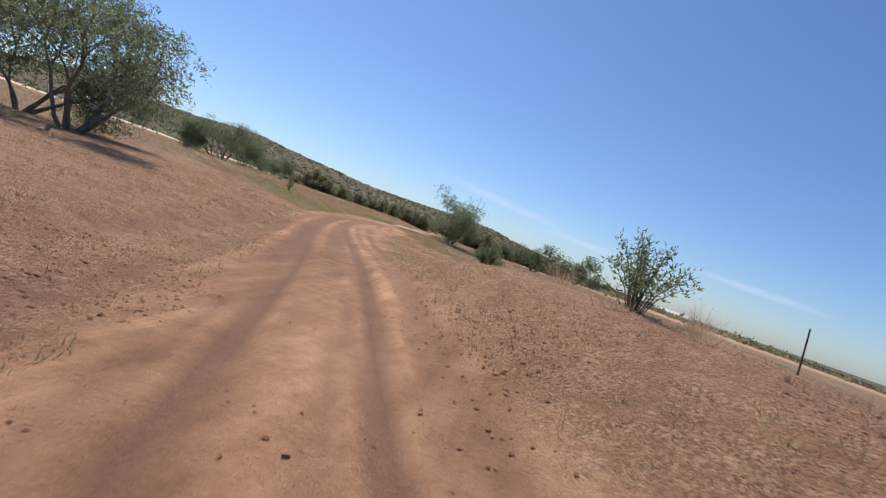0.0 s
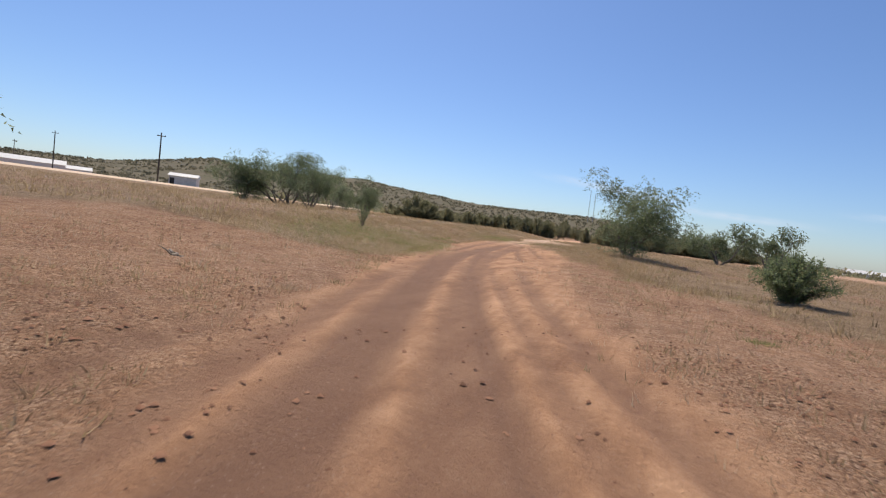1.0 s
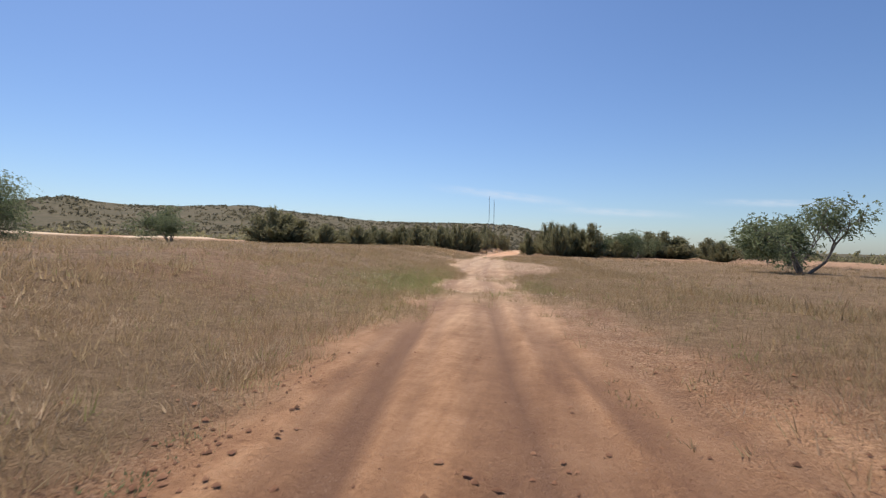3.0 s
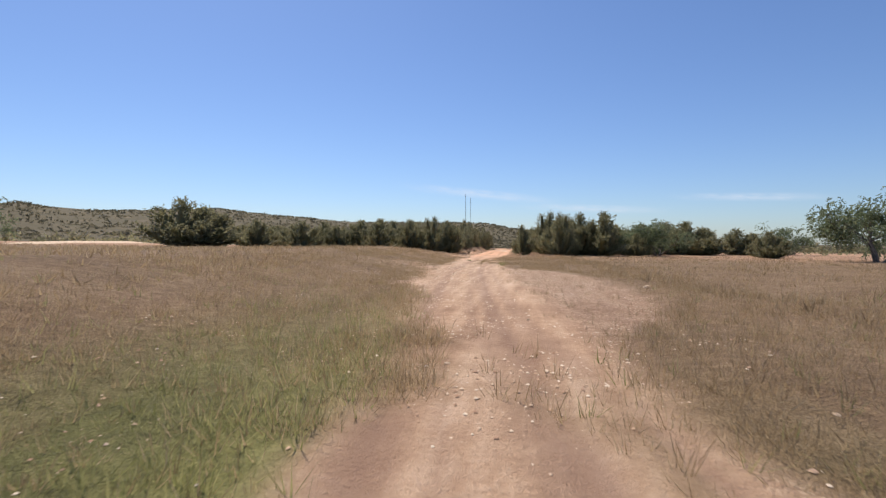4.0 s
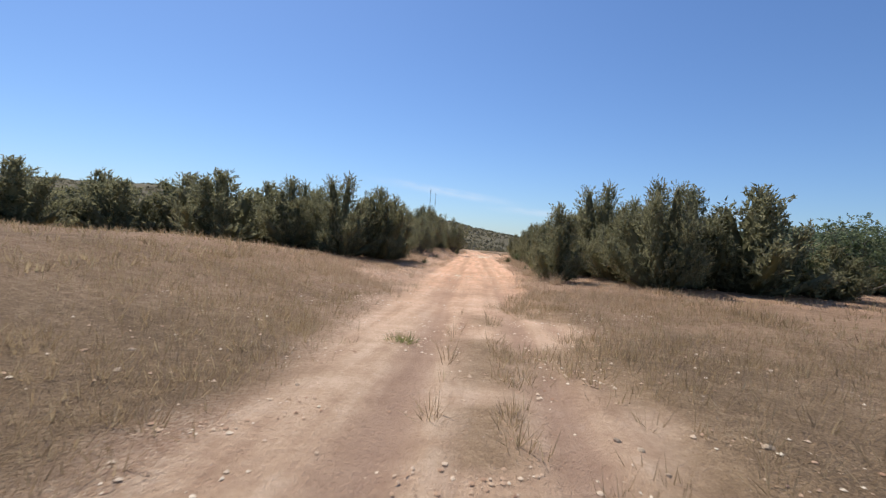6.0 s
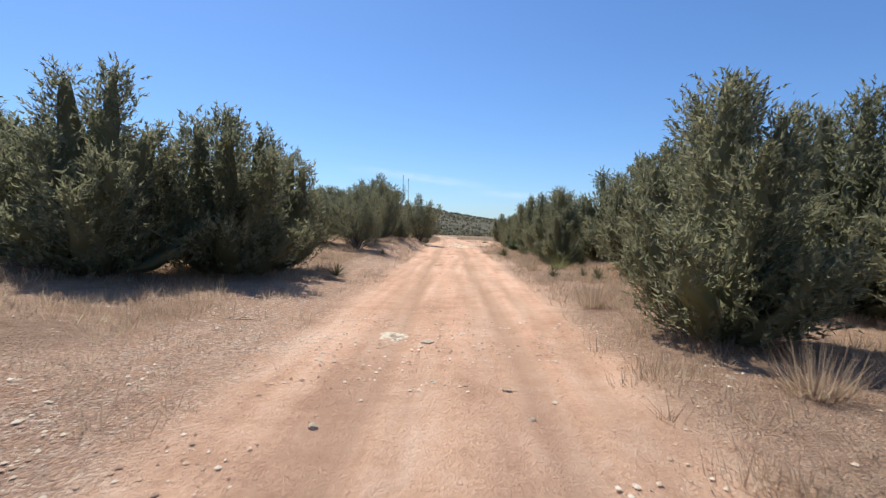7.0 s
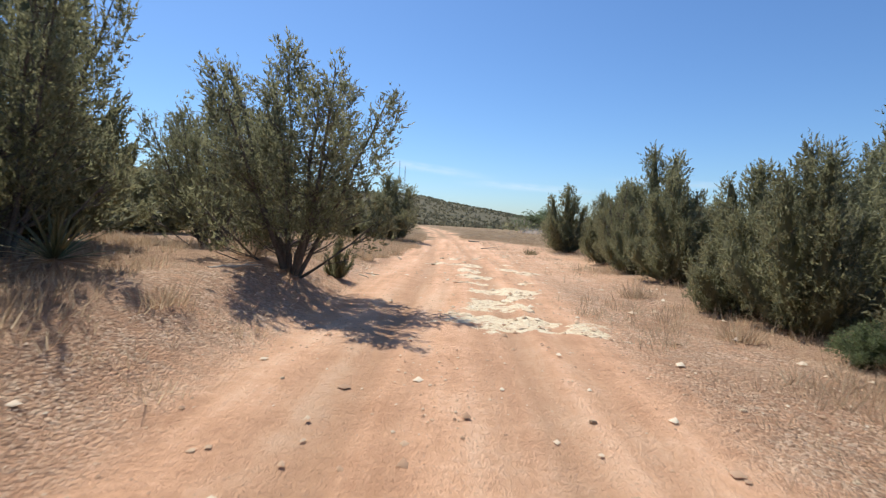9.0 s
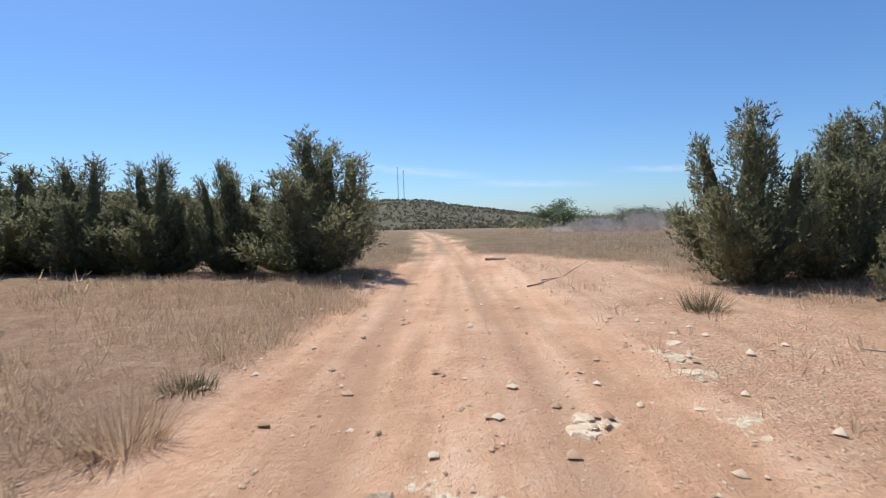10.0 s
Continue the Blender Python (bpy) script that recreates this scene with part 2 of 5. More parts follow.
def masks(x, y):
    """Bare soil, wheel tracks, greenness and pale rock over the ground, each from 0 to 1."""
    d = x - road_x(y)
    lx, rx = bare(y)
    wob = (vnoise(x, y, 2.6, 1) - 0.5) * 1.6 + (vnoise(x, y, 0.7, 2) - 0.5) * 0.7
    soil = smooth(d + lx + wob, -0.5, 0.6) * smooth(rx - d + wob, -0.5, 0.6)
    soil = soil * np.where(y > 260, 1 - smooth(y, 260, 300), 1)
    patch = smooth(vnoise(x, y, 1.8, 5), 0.38, 0.6) * np.exp(-((y - 63) / 4) ** 2) * (np.abs(d) < 1.6)
    patch = np.maximum(patch, smooth(vnoise(x, y, 1.2, 6), 0.6, 0.7) * np.exp(-((d - 0.1) / 0.3) ** 2) * (y > 98) * (y < 112))
    patch = np.maximum(patch, np.exp(-(d / 0.4) ** 2) * smooth(y, 182, 188) * 0.9)
    soil = soil * (1 - 0.85 * patch)
    drift = 0.12 * np.sin(y * 0.13) + 0.1 * np.sin(y * 0.31 + 1)
    tracks = np.zeros_like(d)
    for c, w, s in ((-0.78, 0.2, 1.0), (0.74, 0.2, 1.0), (-1.15, 0.15, 0.6), (0.34, 0.14, 0.5), (1.32, 0.17, 0.6), (-0.36, 0.12, 0.4)):
        tracks = np.maximum(tracks, s * np.exp(-(((d - c - drift * (1.5 if s < 1 else 0.6))) / w) ** 4))
    slant = 0.044 * (y - 14)
    for c, w, s in ((-0.8, 0.5, 1.0), (0.36, 0.46, 0.8)):
        tracks = np.maximum(tracks, s * np.exp(-((d - c - slant - drift * 0.5) / w) ** 6) * smooth(y, -6, 6) * (1 - smooth(y, 46, 54)))
    for c, w, s, y0, y1, bend in ((2.0, 0.2, 0.8, 30, 58, 0.05), (2.9, 0.22, 0.7, 34, 56, 0.085), (-2.4, 0.3, 0.8, -20, 26, 0.06), (-4.0, 0.35, 0.7, -20, 20, 0.09), (1.9, 0.25, 0.7, -15, 30, -0.03)):
        q = c + bend * (0.5 * (y0 + y1) - y) * np.sign(c)
        tracks = np.maximum(tracks, s * np.exp(-((d - q) / w) ** 4) * smooth(y, y0, y0 + 5) * (1 - smooth(y, y1 - 6, y1)))
    tracks = tracks * soil
    green = 1.0 * np.exp(-((y - 32) / 7) ** 2) * smooth(-d, 1.0, 2.2) * (1 - smooth(-d, 4.5, 10)) * (0.55 + 0.45 * smooth(vnoise(x, y, 3.0, 17), 0.3, 0.6)) + 0.75 * np.exp(-((y - 66) / 7) ** 2) * smooth(-d, 0.6, 1.4) * (1 - smooth(-d, 3, 6)) + 0.5 * np.exp(-((y - 63.5) / 3) ** 2) * (np.abs(d) < 3.2)
    crumb = vnoise(x, y, 1.1, 8) * 0.5 + vnoise(x, y, 0.36, 9) * 0.5 - 0.5
    rock = np.zeros_like(d)
    for cd, cy, w in OUTCROPS:
        rock = np.maximum(rock, np.exp(-((d - cd) / w) ** 2 - ((y - cy) / (1.5 * w)) ** 2))
    rock = 0.78 * smooth(rock + crumb * 1.9, 0.3, 1.0) * smooth(rock, 0.1, 0.4)
    return soil, tracks, np.clip(green, 0, 1), np.clip(rock, 0, 1)


def drifted(x, y):
    """Smooth drifted sand to the right of the wheel tracks, from 0 to 1."""
    d = x - road_x(y)
    return smooth(d, 1.0, 1.8) * (1 - smooth(d - 0.09 * (y - 10), 1.8, 3.0)) * smooth(y, 8, 14) * (1 - smooth(y, 44, 56))


def rough_land(x, y):
    """The ground's height with ruts, clods and tufts."""
    z = land(x, y)
    soil, tracks, green, rock = masks(x, y)
    near = np.exp(-(np.maximum(np.abs(x - road_x(y)) - 8, 0) / 12) ** 2)
    bumps = (vnoise(x, y, 3.1, 11) - 0.5) * 0.14 + (vnoise(x, y, 0.9, 12) - 0.5) * 0.07 + (vnoise(x, y, 0.42, 13) - 0.5) * 0.035
    calm = np.where(y > 118, 0.9, 1.0) * soil * np.exp(-((x - road_x(y)) / 2.3) ** 4)
    z = z + near * bumps * (1 - 0.75 * calm) + 0.03 * near * (1 - soil) - 0.07 * tracks * np.where(y < 60, 1.2, 0.8)
    return z + rock * 0.035


def hz(x, y):
    return float(rough_land(np.array([x]), np.array([y]))[0])

# ---- ground ----
def steps(spans):
    out = []
    for a, b, s in spans:
        out.extend(np.arange(a, b, s))
    return out


grow = lambda a, b, k: list(a * k ** np.arange(1, int(math.log(b / a) / math.log(k)) + 2))
side = steps([(0, 5, 0.18), (5, 12, 0.6), (12, 40, 2.4)]) + [40.0] + grow(40, 3600, 1.13)
cols = np.array(sorted({-v for v in side} | set(side)))
behind = [-v for v in grow(60, 3600, 1.16)][::-1]
ys = np.array(behind + steps([(-60, -12, 1.2), (-12, 190, 0.27), (190, 300, 1.1)]) + grow(300, 3600, 1.045))
gy, gd = np.meshgrid(ys, cols, indexing="ij")
gx = road_x(gy) + gd
gz = rough_land(gx, gy)
nr, nc = gx.shape
ids = np.arange(nr * nc).reshape(nr, nc)
quads = np.stack([ids[:-1, :-1], ids[:-1, 1:], ids[1:, 1:], ids[1:, :-1]], -1).reshape(-1, 4)

SOIL, nt, b = material("soil_and_dry_turf", 0.95)
at1 = nt.nodes.new("ShaderNodeAttribute")
at1.attribute_name = "cover"
sep = nt.nodes.new("ShaderNodeSeparateColor")
nt.links.new(at1.outputs["Color"], sep.inputs[0])
a_soil, a_track, a_green = sep.outputs
at2 = nt.nodes.new("ShaderNodeAttribute")
at2.attribute_name = "kind"
sep2 = nt.nodes.new("ShaderNodeSeparateColor")
nt.links.new(at2.outputs["Color"], sep2.inputs[0])
a_rock, a_red, a_far = sep2.outputs
at3 = nt.nodes.new("ShaderNodeAttribute")
at3.attribute_name = "crust"
a_crust = at3.outputs["Fac"]
co = place(nt)
n_big, n_mid, n_fine = noise_node(nt, 0.35, 5, 0.6, co), noise_node(nt, 2.2, 6, 0.65, co), noise_node(nt, 16, 6, 0.7, co)
n_grit = noise_node(nt, 70, 3, 0.7, co)
vor = nt.nodes.new("ShaderNodeTexVoronoi")
vor.inputs["Scale"].default_value = 22
nt.links.new(co, vor.inputs["Vector"])
blend = maths(nt, "ADD", maths(nt, "MULTIPLY", n_big.outputs[0], 0.4), maths(nt, "ADD", maths(nt, "MULTIPLY", n_mid.outputs[0], 0.35), maths(nt, "MULTIPLY", n_fine.outputs[0], 0.25)))
stretch = nt.nodes.new("ShaderNodeMapping")
stretch.inputs["Scale"].default_value = (2.6, 0.2, 1)
nt.links.new(co, stretch.inputs["Vector"])
streak = noise_node(nt, 1.0, 4, 0.6, stretch.outputs[0])
blend_road = maths(nt, "ADD", maths(nt, "MULTIPLY", blend, 0.68), maths(nt, "MULTIPLY", streak.outputs[0], 0.32))
red = ramp(nt, blend_road, [(0.41, (0.27, 0.135, 0.070)), (0.5, (0.42, 0.224, 0.117)), (0.59, (0.57, 0.326, 0.180))])
clay = ramp(nt, blend_road, [(0.41, (0.39, 0.245, 0.152)), (0.5, (0.55, 0.372, 0.24)), (0.59, (0.70, 0.51, 0.355))])
sand = ramp(nt, blend_road, [(0.41, (0.58, 0.315, 0.182)), (0.5, (0.75, 0.432, 0.262)), (0.59, (0.86, 0.56, 0.37))])
sep3 = nt.nodes.new("ShaderNodeSeparateXYZ")
nt.links.new(co, sep3.inputs[0])
wander = maths(nt, "ADD", sep3.outputs[1], maths(nt, "MULTIPLY", n_big.outputs[0], 16.0))
onward = nt.nodes.new("ShaderNodeMapRange")
onward.inputs["From Min"].default_value, onward.inputs["From Max"].default_value = 112, 130
nt.links.new(wander, onward.inputs["Value"])
a_sand = onward.outputs[0]
earth = mix(nt, a_red, mix(nt, a_sand, clay, sand), red)
# packed wheel tracks: a little deeper in colour
packed = mix(nt, a_red, mix(nt, a_sand, (0.31, 0.19, 0.13), (0.43, 0.25, 0.145)), (0.195, 0.104, 0.063))
earth = mix(nt, maths(nt, "MULTIPLY", a_track, maths(nt, "ADD", 0.62, maths(nt, "MULTIPLY", a_red, 0.26))), earth, packed)
speck = maths(nt, "LESS_THAN", vor.outputs["Distance"], maths(nt, "MULTIPLY", n_mid.outputs[0], 0.33))
earth = mix(nt, maths(nt, "MULTIPLY", speck, 0.35), earth, mix(nt, n_grit.outputs[0], (0.16, 0.08, 0.05), (0.62, 0.47, 0.34)))
n_lit = noise_node(nt, 7.5, 9, 0.78, co)
litter = ramp(nt, n_lit.outputs[0], [(0.47, (0, 0, 0)), (0.56, (1, 1, 1))])
earth = mix(nt, maths(nt, "MULTIPLY", maths(nt, "MULTIPLY", litter, a_crust), 0.65), earth, mix(nt, a_red, (0.40, 0.25, 0.16), (0.25, 0.138, 0.078)))
vor2 = nt.nodes.new("ShaderNodeTexVoronoi")
vor2.inputs["Scale"].default_value = 38
nt.links.new(co, vor2.inputs["Vector"])
tone = nt.nodes.new("ShaderNodeSeparateColor")
nt.links.new(vor2.outputs["Color"], tone.inputs[0])
chips = mix(nt, a_red, ramp(nt, tone.outputs[0], [(0.1, (0.26, 0.145, 0.085)), (0.5, (0.60, 0.37, 0.235)), (0.95, (0.86, 0.68, 0.50))]), ramp(nt, tone.outputs[0], [(0.1, (0.16, 0.085, 0.046)), (0.5, (0.44, 0.255, 0.145)), (0.95, (0.64, 0.43, 0.27))]))
gritty = maths(nt, "MULTIPLY", maths(nt, "MULTIPLY", a_crust, 0.62), ramp(nt, n_mid.outputs[0], [(0.38, (0.25, 0.25, 0.25)), (0.58, (1, 1, 1))]))
earth = mix(nt, gritty, earth, chips)
pale = ramp(nt, n_fine.outputs[0], [(0.36, (0.70, 0.49, 0.31)), (0.5, (0.86, 0.70, 0.48)), (0.68, (0.92, 0.83, 0.63))])
crisp = nt.nodes.new("ShaderNodeMapRange")
crisp.inputs["From Min"].default_value, crisp.inputs["From Max"].default_value = 0.42, 0.55
nt.links.new(maths(nt, "ADD", a_rock, maths(nt, "MULTIPLY", maths(nt, "SUBTRACT", noise_node(nt, 3.0, 8, 0.72, co).outputs[0], 0.5), 2.6)), crisp.inputs["Value"])
earth = mix(nt, maths(nt, "MULTIPLY", crisp.outputs[0], maths(nt, "MINIMUM", maths(nt, "MULTIPLY", a_rock, 6.0), 1.0)), earth, pale)
mat_noise = maths(nt, "ADD", maths(nt, "MULTIPLY", blend, 0.4), maths(nt, "ADD", maths(nt, "MULTIPLY", noise_node(nt, 5.0, 8, 0.75, co).outputs[0], 0.3), maths(nt, "MULTIPLY", noise_node(nt, 34.0, 4, 0.8, co).outputs[0], 0.3)))
beyond = nt.nodes.new("ShaderNodeMapRange")
beyond.inputs["From Min"].default_value, beyond.inputs["From Max"].default_value = 192, 180
nt.links.new(wander, beyond.inputs["Value"])
turf = mix(nt, maths(nt, "MULTIPLY", a_sand, beyond.outputs[0]), ramp(nt, mat_noise, [(0.40, (0.155, 0.096, 0.050)), (0.5, (0.285, 0.188, 0.104)), (0.60, (0.46, 0.32, 0.19))]), ramp(nt, mat_noise, [(0.40, (0.30, 0.17, 0.10)), (0.5, (0.49, 0.30, 0.185)), (0.60, (0.66, 0.445, 0.29))]))
ruddy = ramp(nt, noise_node(nt, 0.11, 4, 0.6, co).outputs[0], [(0.46, (0, 0, 0)), (0.62, (1, 1, 1))])
turf = mix(nt, maths(nt, "MULTIPLY", maths(nt, "MULTIPLY", ruddy, a_red), 0.6), turf, ramp(nt, mat_noise, [(0.40, (0.19, 0.095, 0.052)), (0.5, (0.34, 0.185, 0.105)), (0.60, (0.50, 0.30, 0.18))]))
lush = ramp(nt, mat_noise, [(0.40, (0.095, 0.092, 0.032)), (0.5, (0.195, 0.186, 0.062)), (0.60, (0.34, 0.315, 0.125))])
turf = mix(nt, a_green, turf, lush)
scrub = ramp(nt, noise_node(nt, 0.05, 6, 0.75, co).outputs[0], [(0.42, (0.098, 0.084, 0.045)), (0.55, (0.122, 0.100, 0.055)), (0.68, (0.175, 0.138, 0.082))])
turf = mix(nt, a_far, turf, scrub)
nt.links.new(mix(nt, a_soil, turf, earth), b.inputs["Base Color"])
hgt = maths(nt, "ADD", maths(nt, "MULTIPLY", n_fine.outputs[0], 0.7), maths(nt, "MULTIPLY", n_grit.outputs[0], 0.3))
hgt = maths(nt, "SUBTRACT", hgt, maths(nt, "MULTIPLY", maths(nt, "MULTIPLY", vor2.outputs["Distance"], a_crust), 0.8))
hgt = maths(nt, "ADD", hgt, maths(nt, "MULTIPLY", maths(nt, "MULTIPLY", n_lit.outputs[0], a_crust), 1.6))
bump(nt, b, hgt, 0.85, 0.07)

ground_mesh = mesh_of("ground", np.stack([gx, gy, gz], -1).reshape(-1, 3), quads, SOIL, soft=True)
g_soil, g_track, g_green, g_rock = masks(gx, gy)
ones = np.ones(gx.size)
g_red = 1 - smooth(gy + (vnoise(gx, gy, 9, 21) - 0.5) * 14, 46, 82)
g_far = smooth(np.hypot(gx, gy - 90), 300, 520)
g_drift = drifted(gx, gy) * g_soil
for key, chans in (("cover", (g_soil, g_track, g_green)), ("kind", (g_rock, g_red, g_far))):
    at = ground_mesh.attributes.new(key, "FLOAT_COLOR", "POINT")
    at.data.foreach_set("color", np.stack([c.ravel() for c in chans] + [ones], -1).astype(np.float32).ravel())
at = ground_mesh.attributes.new("crust", "FLOAT", "POINT")
at.data.foreach_set("value", (smooth(np.abs(gd), 1.5, 2.6) * (1 - 0.6 * g_track) * (1 - g_far) * (1 - 0.85 * g_drift) * (1 - 0.55 * smooth(gy, 158, 164) * (1 - smooth(gy, 180, 186)) * (gd > 0))).astype(np.float32).ravel())
tagged(new("ground", ground_mesh), "dry ranch land with a rutted red dirt track", "ground", kind="structure")


# ---- trees ----
def tube(path, radii, sides=6):
    """A tapered limb along a list of points: its corners and faces."""
    vs, fs = [], []
    path = [Vector(p) for p in path]
    for i, p in enumerate(path):
        d = (path[min(i + 1, len(path) - 1)] - path[max(i - 1, 0)]).normalized()
        a = d.orthogonal().normalized()
        c = d.cross(a)
        for k in range(sides):
            w = 2 * math.pi * k / sides
            vs.append(p + (a * math.cos(w) + c * math.sin(w)) * radii[i])
    for i in range(len(path) - 1):
        for k in range(sides):
            k2 = (k + 1) % sides
            fs.append((i * sides + k, i * sides + k2, (i + 1) * sides + k2, (i + 1) * sides + k))
    fs.append(tuple(range((len(path) - 1) * sides, len(path) * sides)))
    return vs, fs


def join(pieces):
    vs, fs = [], []
    for v, f in pieces:
        n = len(vs)
        vs.extend(v)
        fs.extend(tuple(i + n for i in q) for q in f)
    return vs, fs


def leaves(r, centres, way, size, slim=0.35):
    """One slim three-cornered leaf at each centre, pointing its way."""
    n = len(centres)
    way = way / (np.linalg.norm(way, axis=1, keepdims=True) + 1e-9)
    a = np.cross(way, r.normal(size=(n, 3)))
    a /= np.linalg.norm(a, axis=1, keepdims=True) + 1e-9
    size = size[:, None]
    v = np.stack([centres - way * size * 0.5 - a * size * slim, centres - way * size * 0.5 + a * size * slim, centres + way * size * 0.5], 1)
    return v.reshape(-1, 3), np.arange(3 * n).reshape(n, 3)


def sprays(r, feet, axes, lengths, per, leaf, slim):
    """Feathery juniper sprays: bundles of slim scale-covered twigs that fan out along an axis."""
    axes = axes / np.linalg.norm(axes, axis=1, keepdims=True)
    m = len(feet) * per
    q = r.random(m)
    ax, ll = np.repeat(axes, per, 0), np.repeat(lengths, per)
    off = r.normal(size=(m, 3))
    off -= ax * np.sum(off * ax, 1, keepdims=True)
    off /= np.linalg.norm(off, axis=1, keepdims=True) + 1e-9
    wide = ll * 0.27 * (1.15 - q) * r.uniform(0.3, 1.1, m)
    c = np.repeat(feet, per, 0) + ax * (q * ll)[:, None] + off * wide[:, None]
    return leaves(r, c, ax + off * 0.6 + r.normal(size=(m, 3)) * 0.3, leaf * r.uniform(0.6, 1.5, m), slim)


def juniper(seed, lobes=9, wide=2.2, low=0.05, fat=0.9, skirt=5, flat=0.42, trunk=False, thick=28, per=10, leaf=0.13, slim=0.15, spray=0.42, core=0.42, stems=1.6, fan=1.05):
    """A juniper 5 m high: stems fanning out from the foot, each carrying a pointed lobe of dense upright sprays: (trunk, crown)."""
    r = np.random.default_rng(seed)
    H = 5.0
    wood, feet, axes, lens, hearts = [], [], [], [], []

    def lobe(q, a, top, z0, R, rad):
        base = Vector((math.cos(a) * 0.1, math.sin(a) * 0.1, -0.15))
        if trunk:
            base = Vector((0, 0, max(0.0, top * 0.5 - 0.5 * q)))
        tip = Vector((math.cos(a) * q * fan, math.sin(a) * q * fan, top))
        bend = Vector((math.cos(a) * q * 0.8 / fan + r.normal() * 0.1, math.sin(a) * q * 0.8 / fan + r.normal() * 0.1, base.z + (top - base.z) * 0.4))
        line = []
        for u in np.linspace(0, 1, 7):
            line.append(base * (1 - u) ** 2 + bend * (2 * u * (1 - u)) + tip * u * u + Vector((r.normal() * 0.05, r.normal() * 0.05, 0)) * math.sin(3.14 * u))
        wood.append(tube(line, [rad * (1 - 0.88 * u) + 0.006 for u in np.linspace(0, 1, 7)], 5))
        pts = np.array([tuple(p) for p in line])
        phase, lump = r.uniform(0, 6.28, 4), r.uniform(0.1, 0.26)

        def radius(u, az):
            bumps = 1 + lump * np.sin(3 * az + 7 * u + phase[0]) + 0.16 * np.sin(5 * az - 15 * u + phase[1]) + 0.14 * np.sin(21 * u + phase[2] + az)
            return R * np.minimum(1, 0.62 + 2.4 * u) * (1 - u) ** 0.44 * bumps

        def middle(z):
            return np.interp(z, pts[:, 2], pts[:, 0]), np.interp(z, pts[:, 2], pts[:, 1])

        # a solid core inside the lobe, added to close it and keep it shaded
        us, azs = np.linspace(0, 0.97, 9), np.linspace(0, 6.283, 9)[:-1]
        vs = []
        for u in us:
            z = z0 + (top - z0) * u
            cx, cy = middle(z)
            for az in azs:
                rr = float(radius(u, az)) * core * r.uniform(0.7, 1.12)
                vs.append((cx + rr * math.cos(az), cy + rr * math.sin(az), z + r.normal() * 0.05))
        n = len(azs)
        fs = [(i * n + k, i * n + (k + 1) % n, (i + 1) * n + (k + 1) % n, (i + 1) * n + k) for i in range(len(us) - 1) for k in range(n)]
        if core:
            hearts.append((vs, fs))
        m = int(thick * 3.6 * R * (top - z0) * (0.62 if q > 0.25 * wide else 1.0))
        u = r.random(m) ** 0.9 * 0.98
        az = r.uniform(0, 6.283, m) if q < 0.25 * wide else a + r.normal(size=m) * 1.15
        z = z0 + (top - z0) * u
        cx, cy = middle(z)
        out = np.stack([np.cos(az), np.sin(az), 0 * az], -1)
        rho = radius(u, az) * r.uniform(0.5, 1.0, m)
        feet.append(np.stack([cx, cy, z], -1) + out * rho[:, None])
        axes.append(np.array([0, 0, 0.66]) + out * (0.25 + 0.85 * (1 - u) * r.random(m))[:, None] + r.normal(size=(m, 3)) * 0.28)
        lens.append(spray * r.uniform(0.6, 1.4, m))
        for i in range(0, m, int(22 / stems)):
            p = Vector(feet[-1][i])
            k = int(np.argmin(np.abs(pts[:, 2] - (p.z - 0.4 * (rho[i] + 0.2)))))
            wood.append(tube([line[k], (line[k] + p) / 2 + Vector((0, 0, -0.04)), p], [0.016, 0.011, 0.004], 3))

    for k in range(lobes):
        e = math.sqrt((k + 0.15) / lobes)
        a = 2.4 * k + r.normal() * 0.35
        top = H * (1 - flat * e ** 2.2) * r.uniform(0.74, 1.0) if k else H * 0.97
        if trunk:
            top = H * (1 - 0.62 * e ** 1.2) * r.uniform(0.92, 1.05) if k else H * 0.97
        z0 = H * low * r.uniform(0.6, 1.5) if not trunk else max(H * low, top * 0.45)
        lobe(wide * 0.8 * e * r.uniform(0.88, 1.08), a, top, min(z0, top - 0.6), fat * r.uniform(0.78, 1.15), r.uniform(0.04, 0.07) if k or not trunk else 0.13)
    for k in range(skirt):
        a = 6.283 * (k + r.random() * 0.7) / skirt
        lobe(wide * r.uniform(0.65, 0.98), a, H * r.uniform(0.24, 0.5), H * low * 0.5, fat * r.uniform(0.75, 1.0), 0.03)
    v, f = sprays(r, np.concatenate(feet), np.concatenate(axes), np.concatenate(lens), per, leaf, slim)
    if core:
        hv, hf = join(hearts)
        hf = [t for q in hf for t in ((q[0], q[1], q[2]), (q[0], q[2], q[3]))]
        v, f = np.concatenate([np.array(hv), v]), np.concatenate([np.array(hf), f + len(hv)])
    v[:, 2] = np.maximum(v[:, 2], 0.05)
    sv, sf = join(wood)
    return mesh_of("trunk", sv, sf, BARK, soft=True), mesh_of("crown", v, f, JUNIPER)


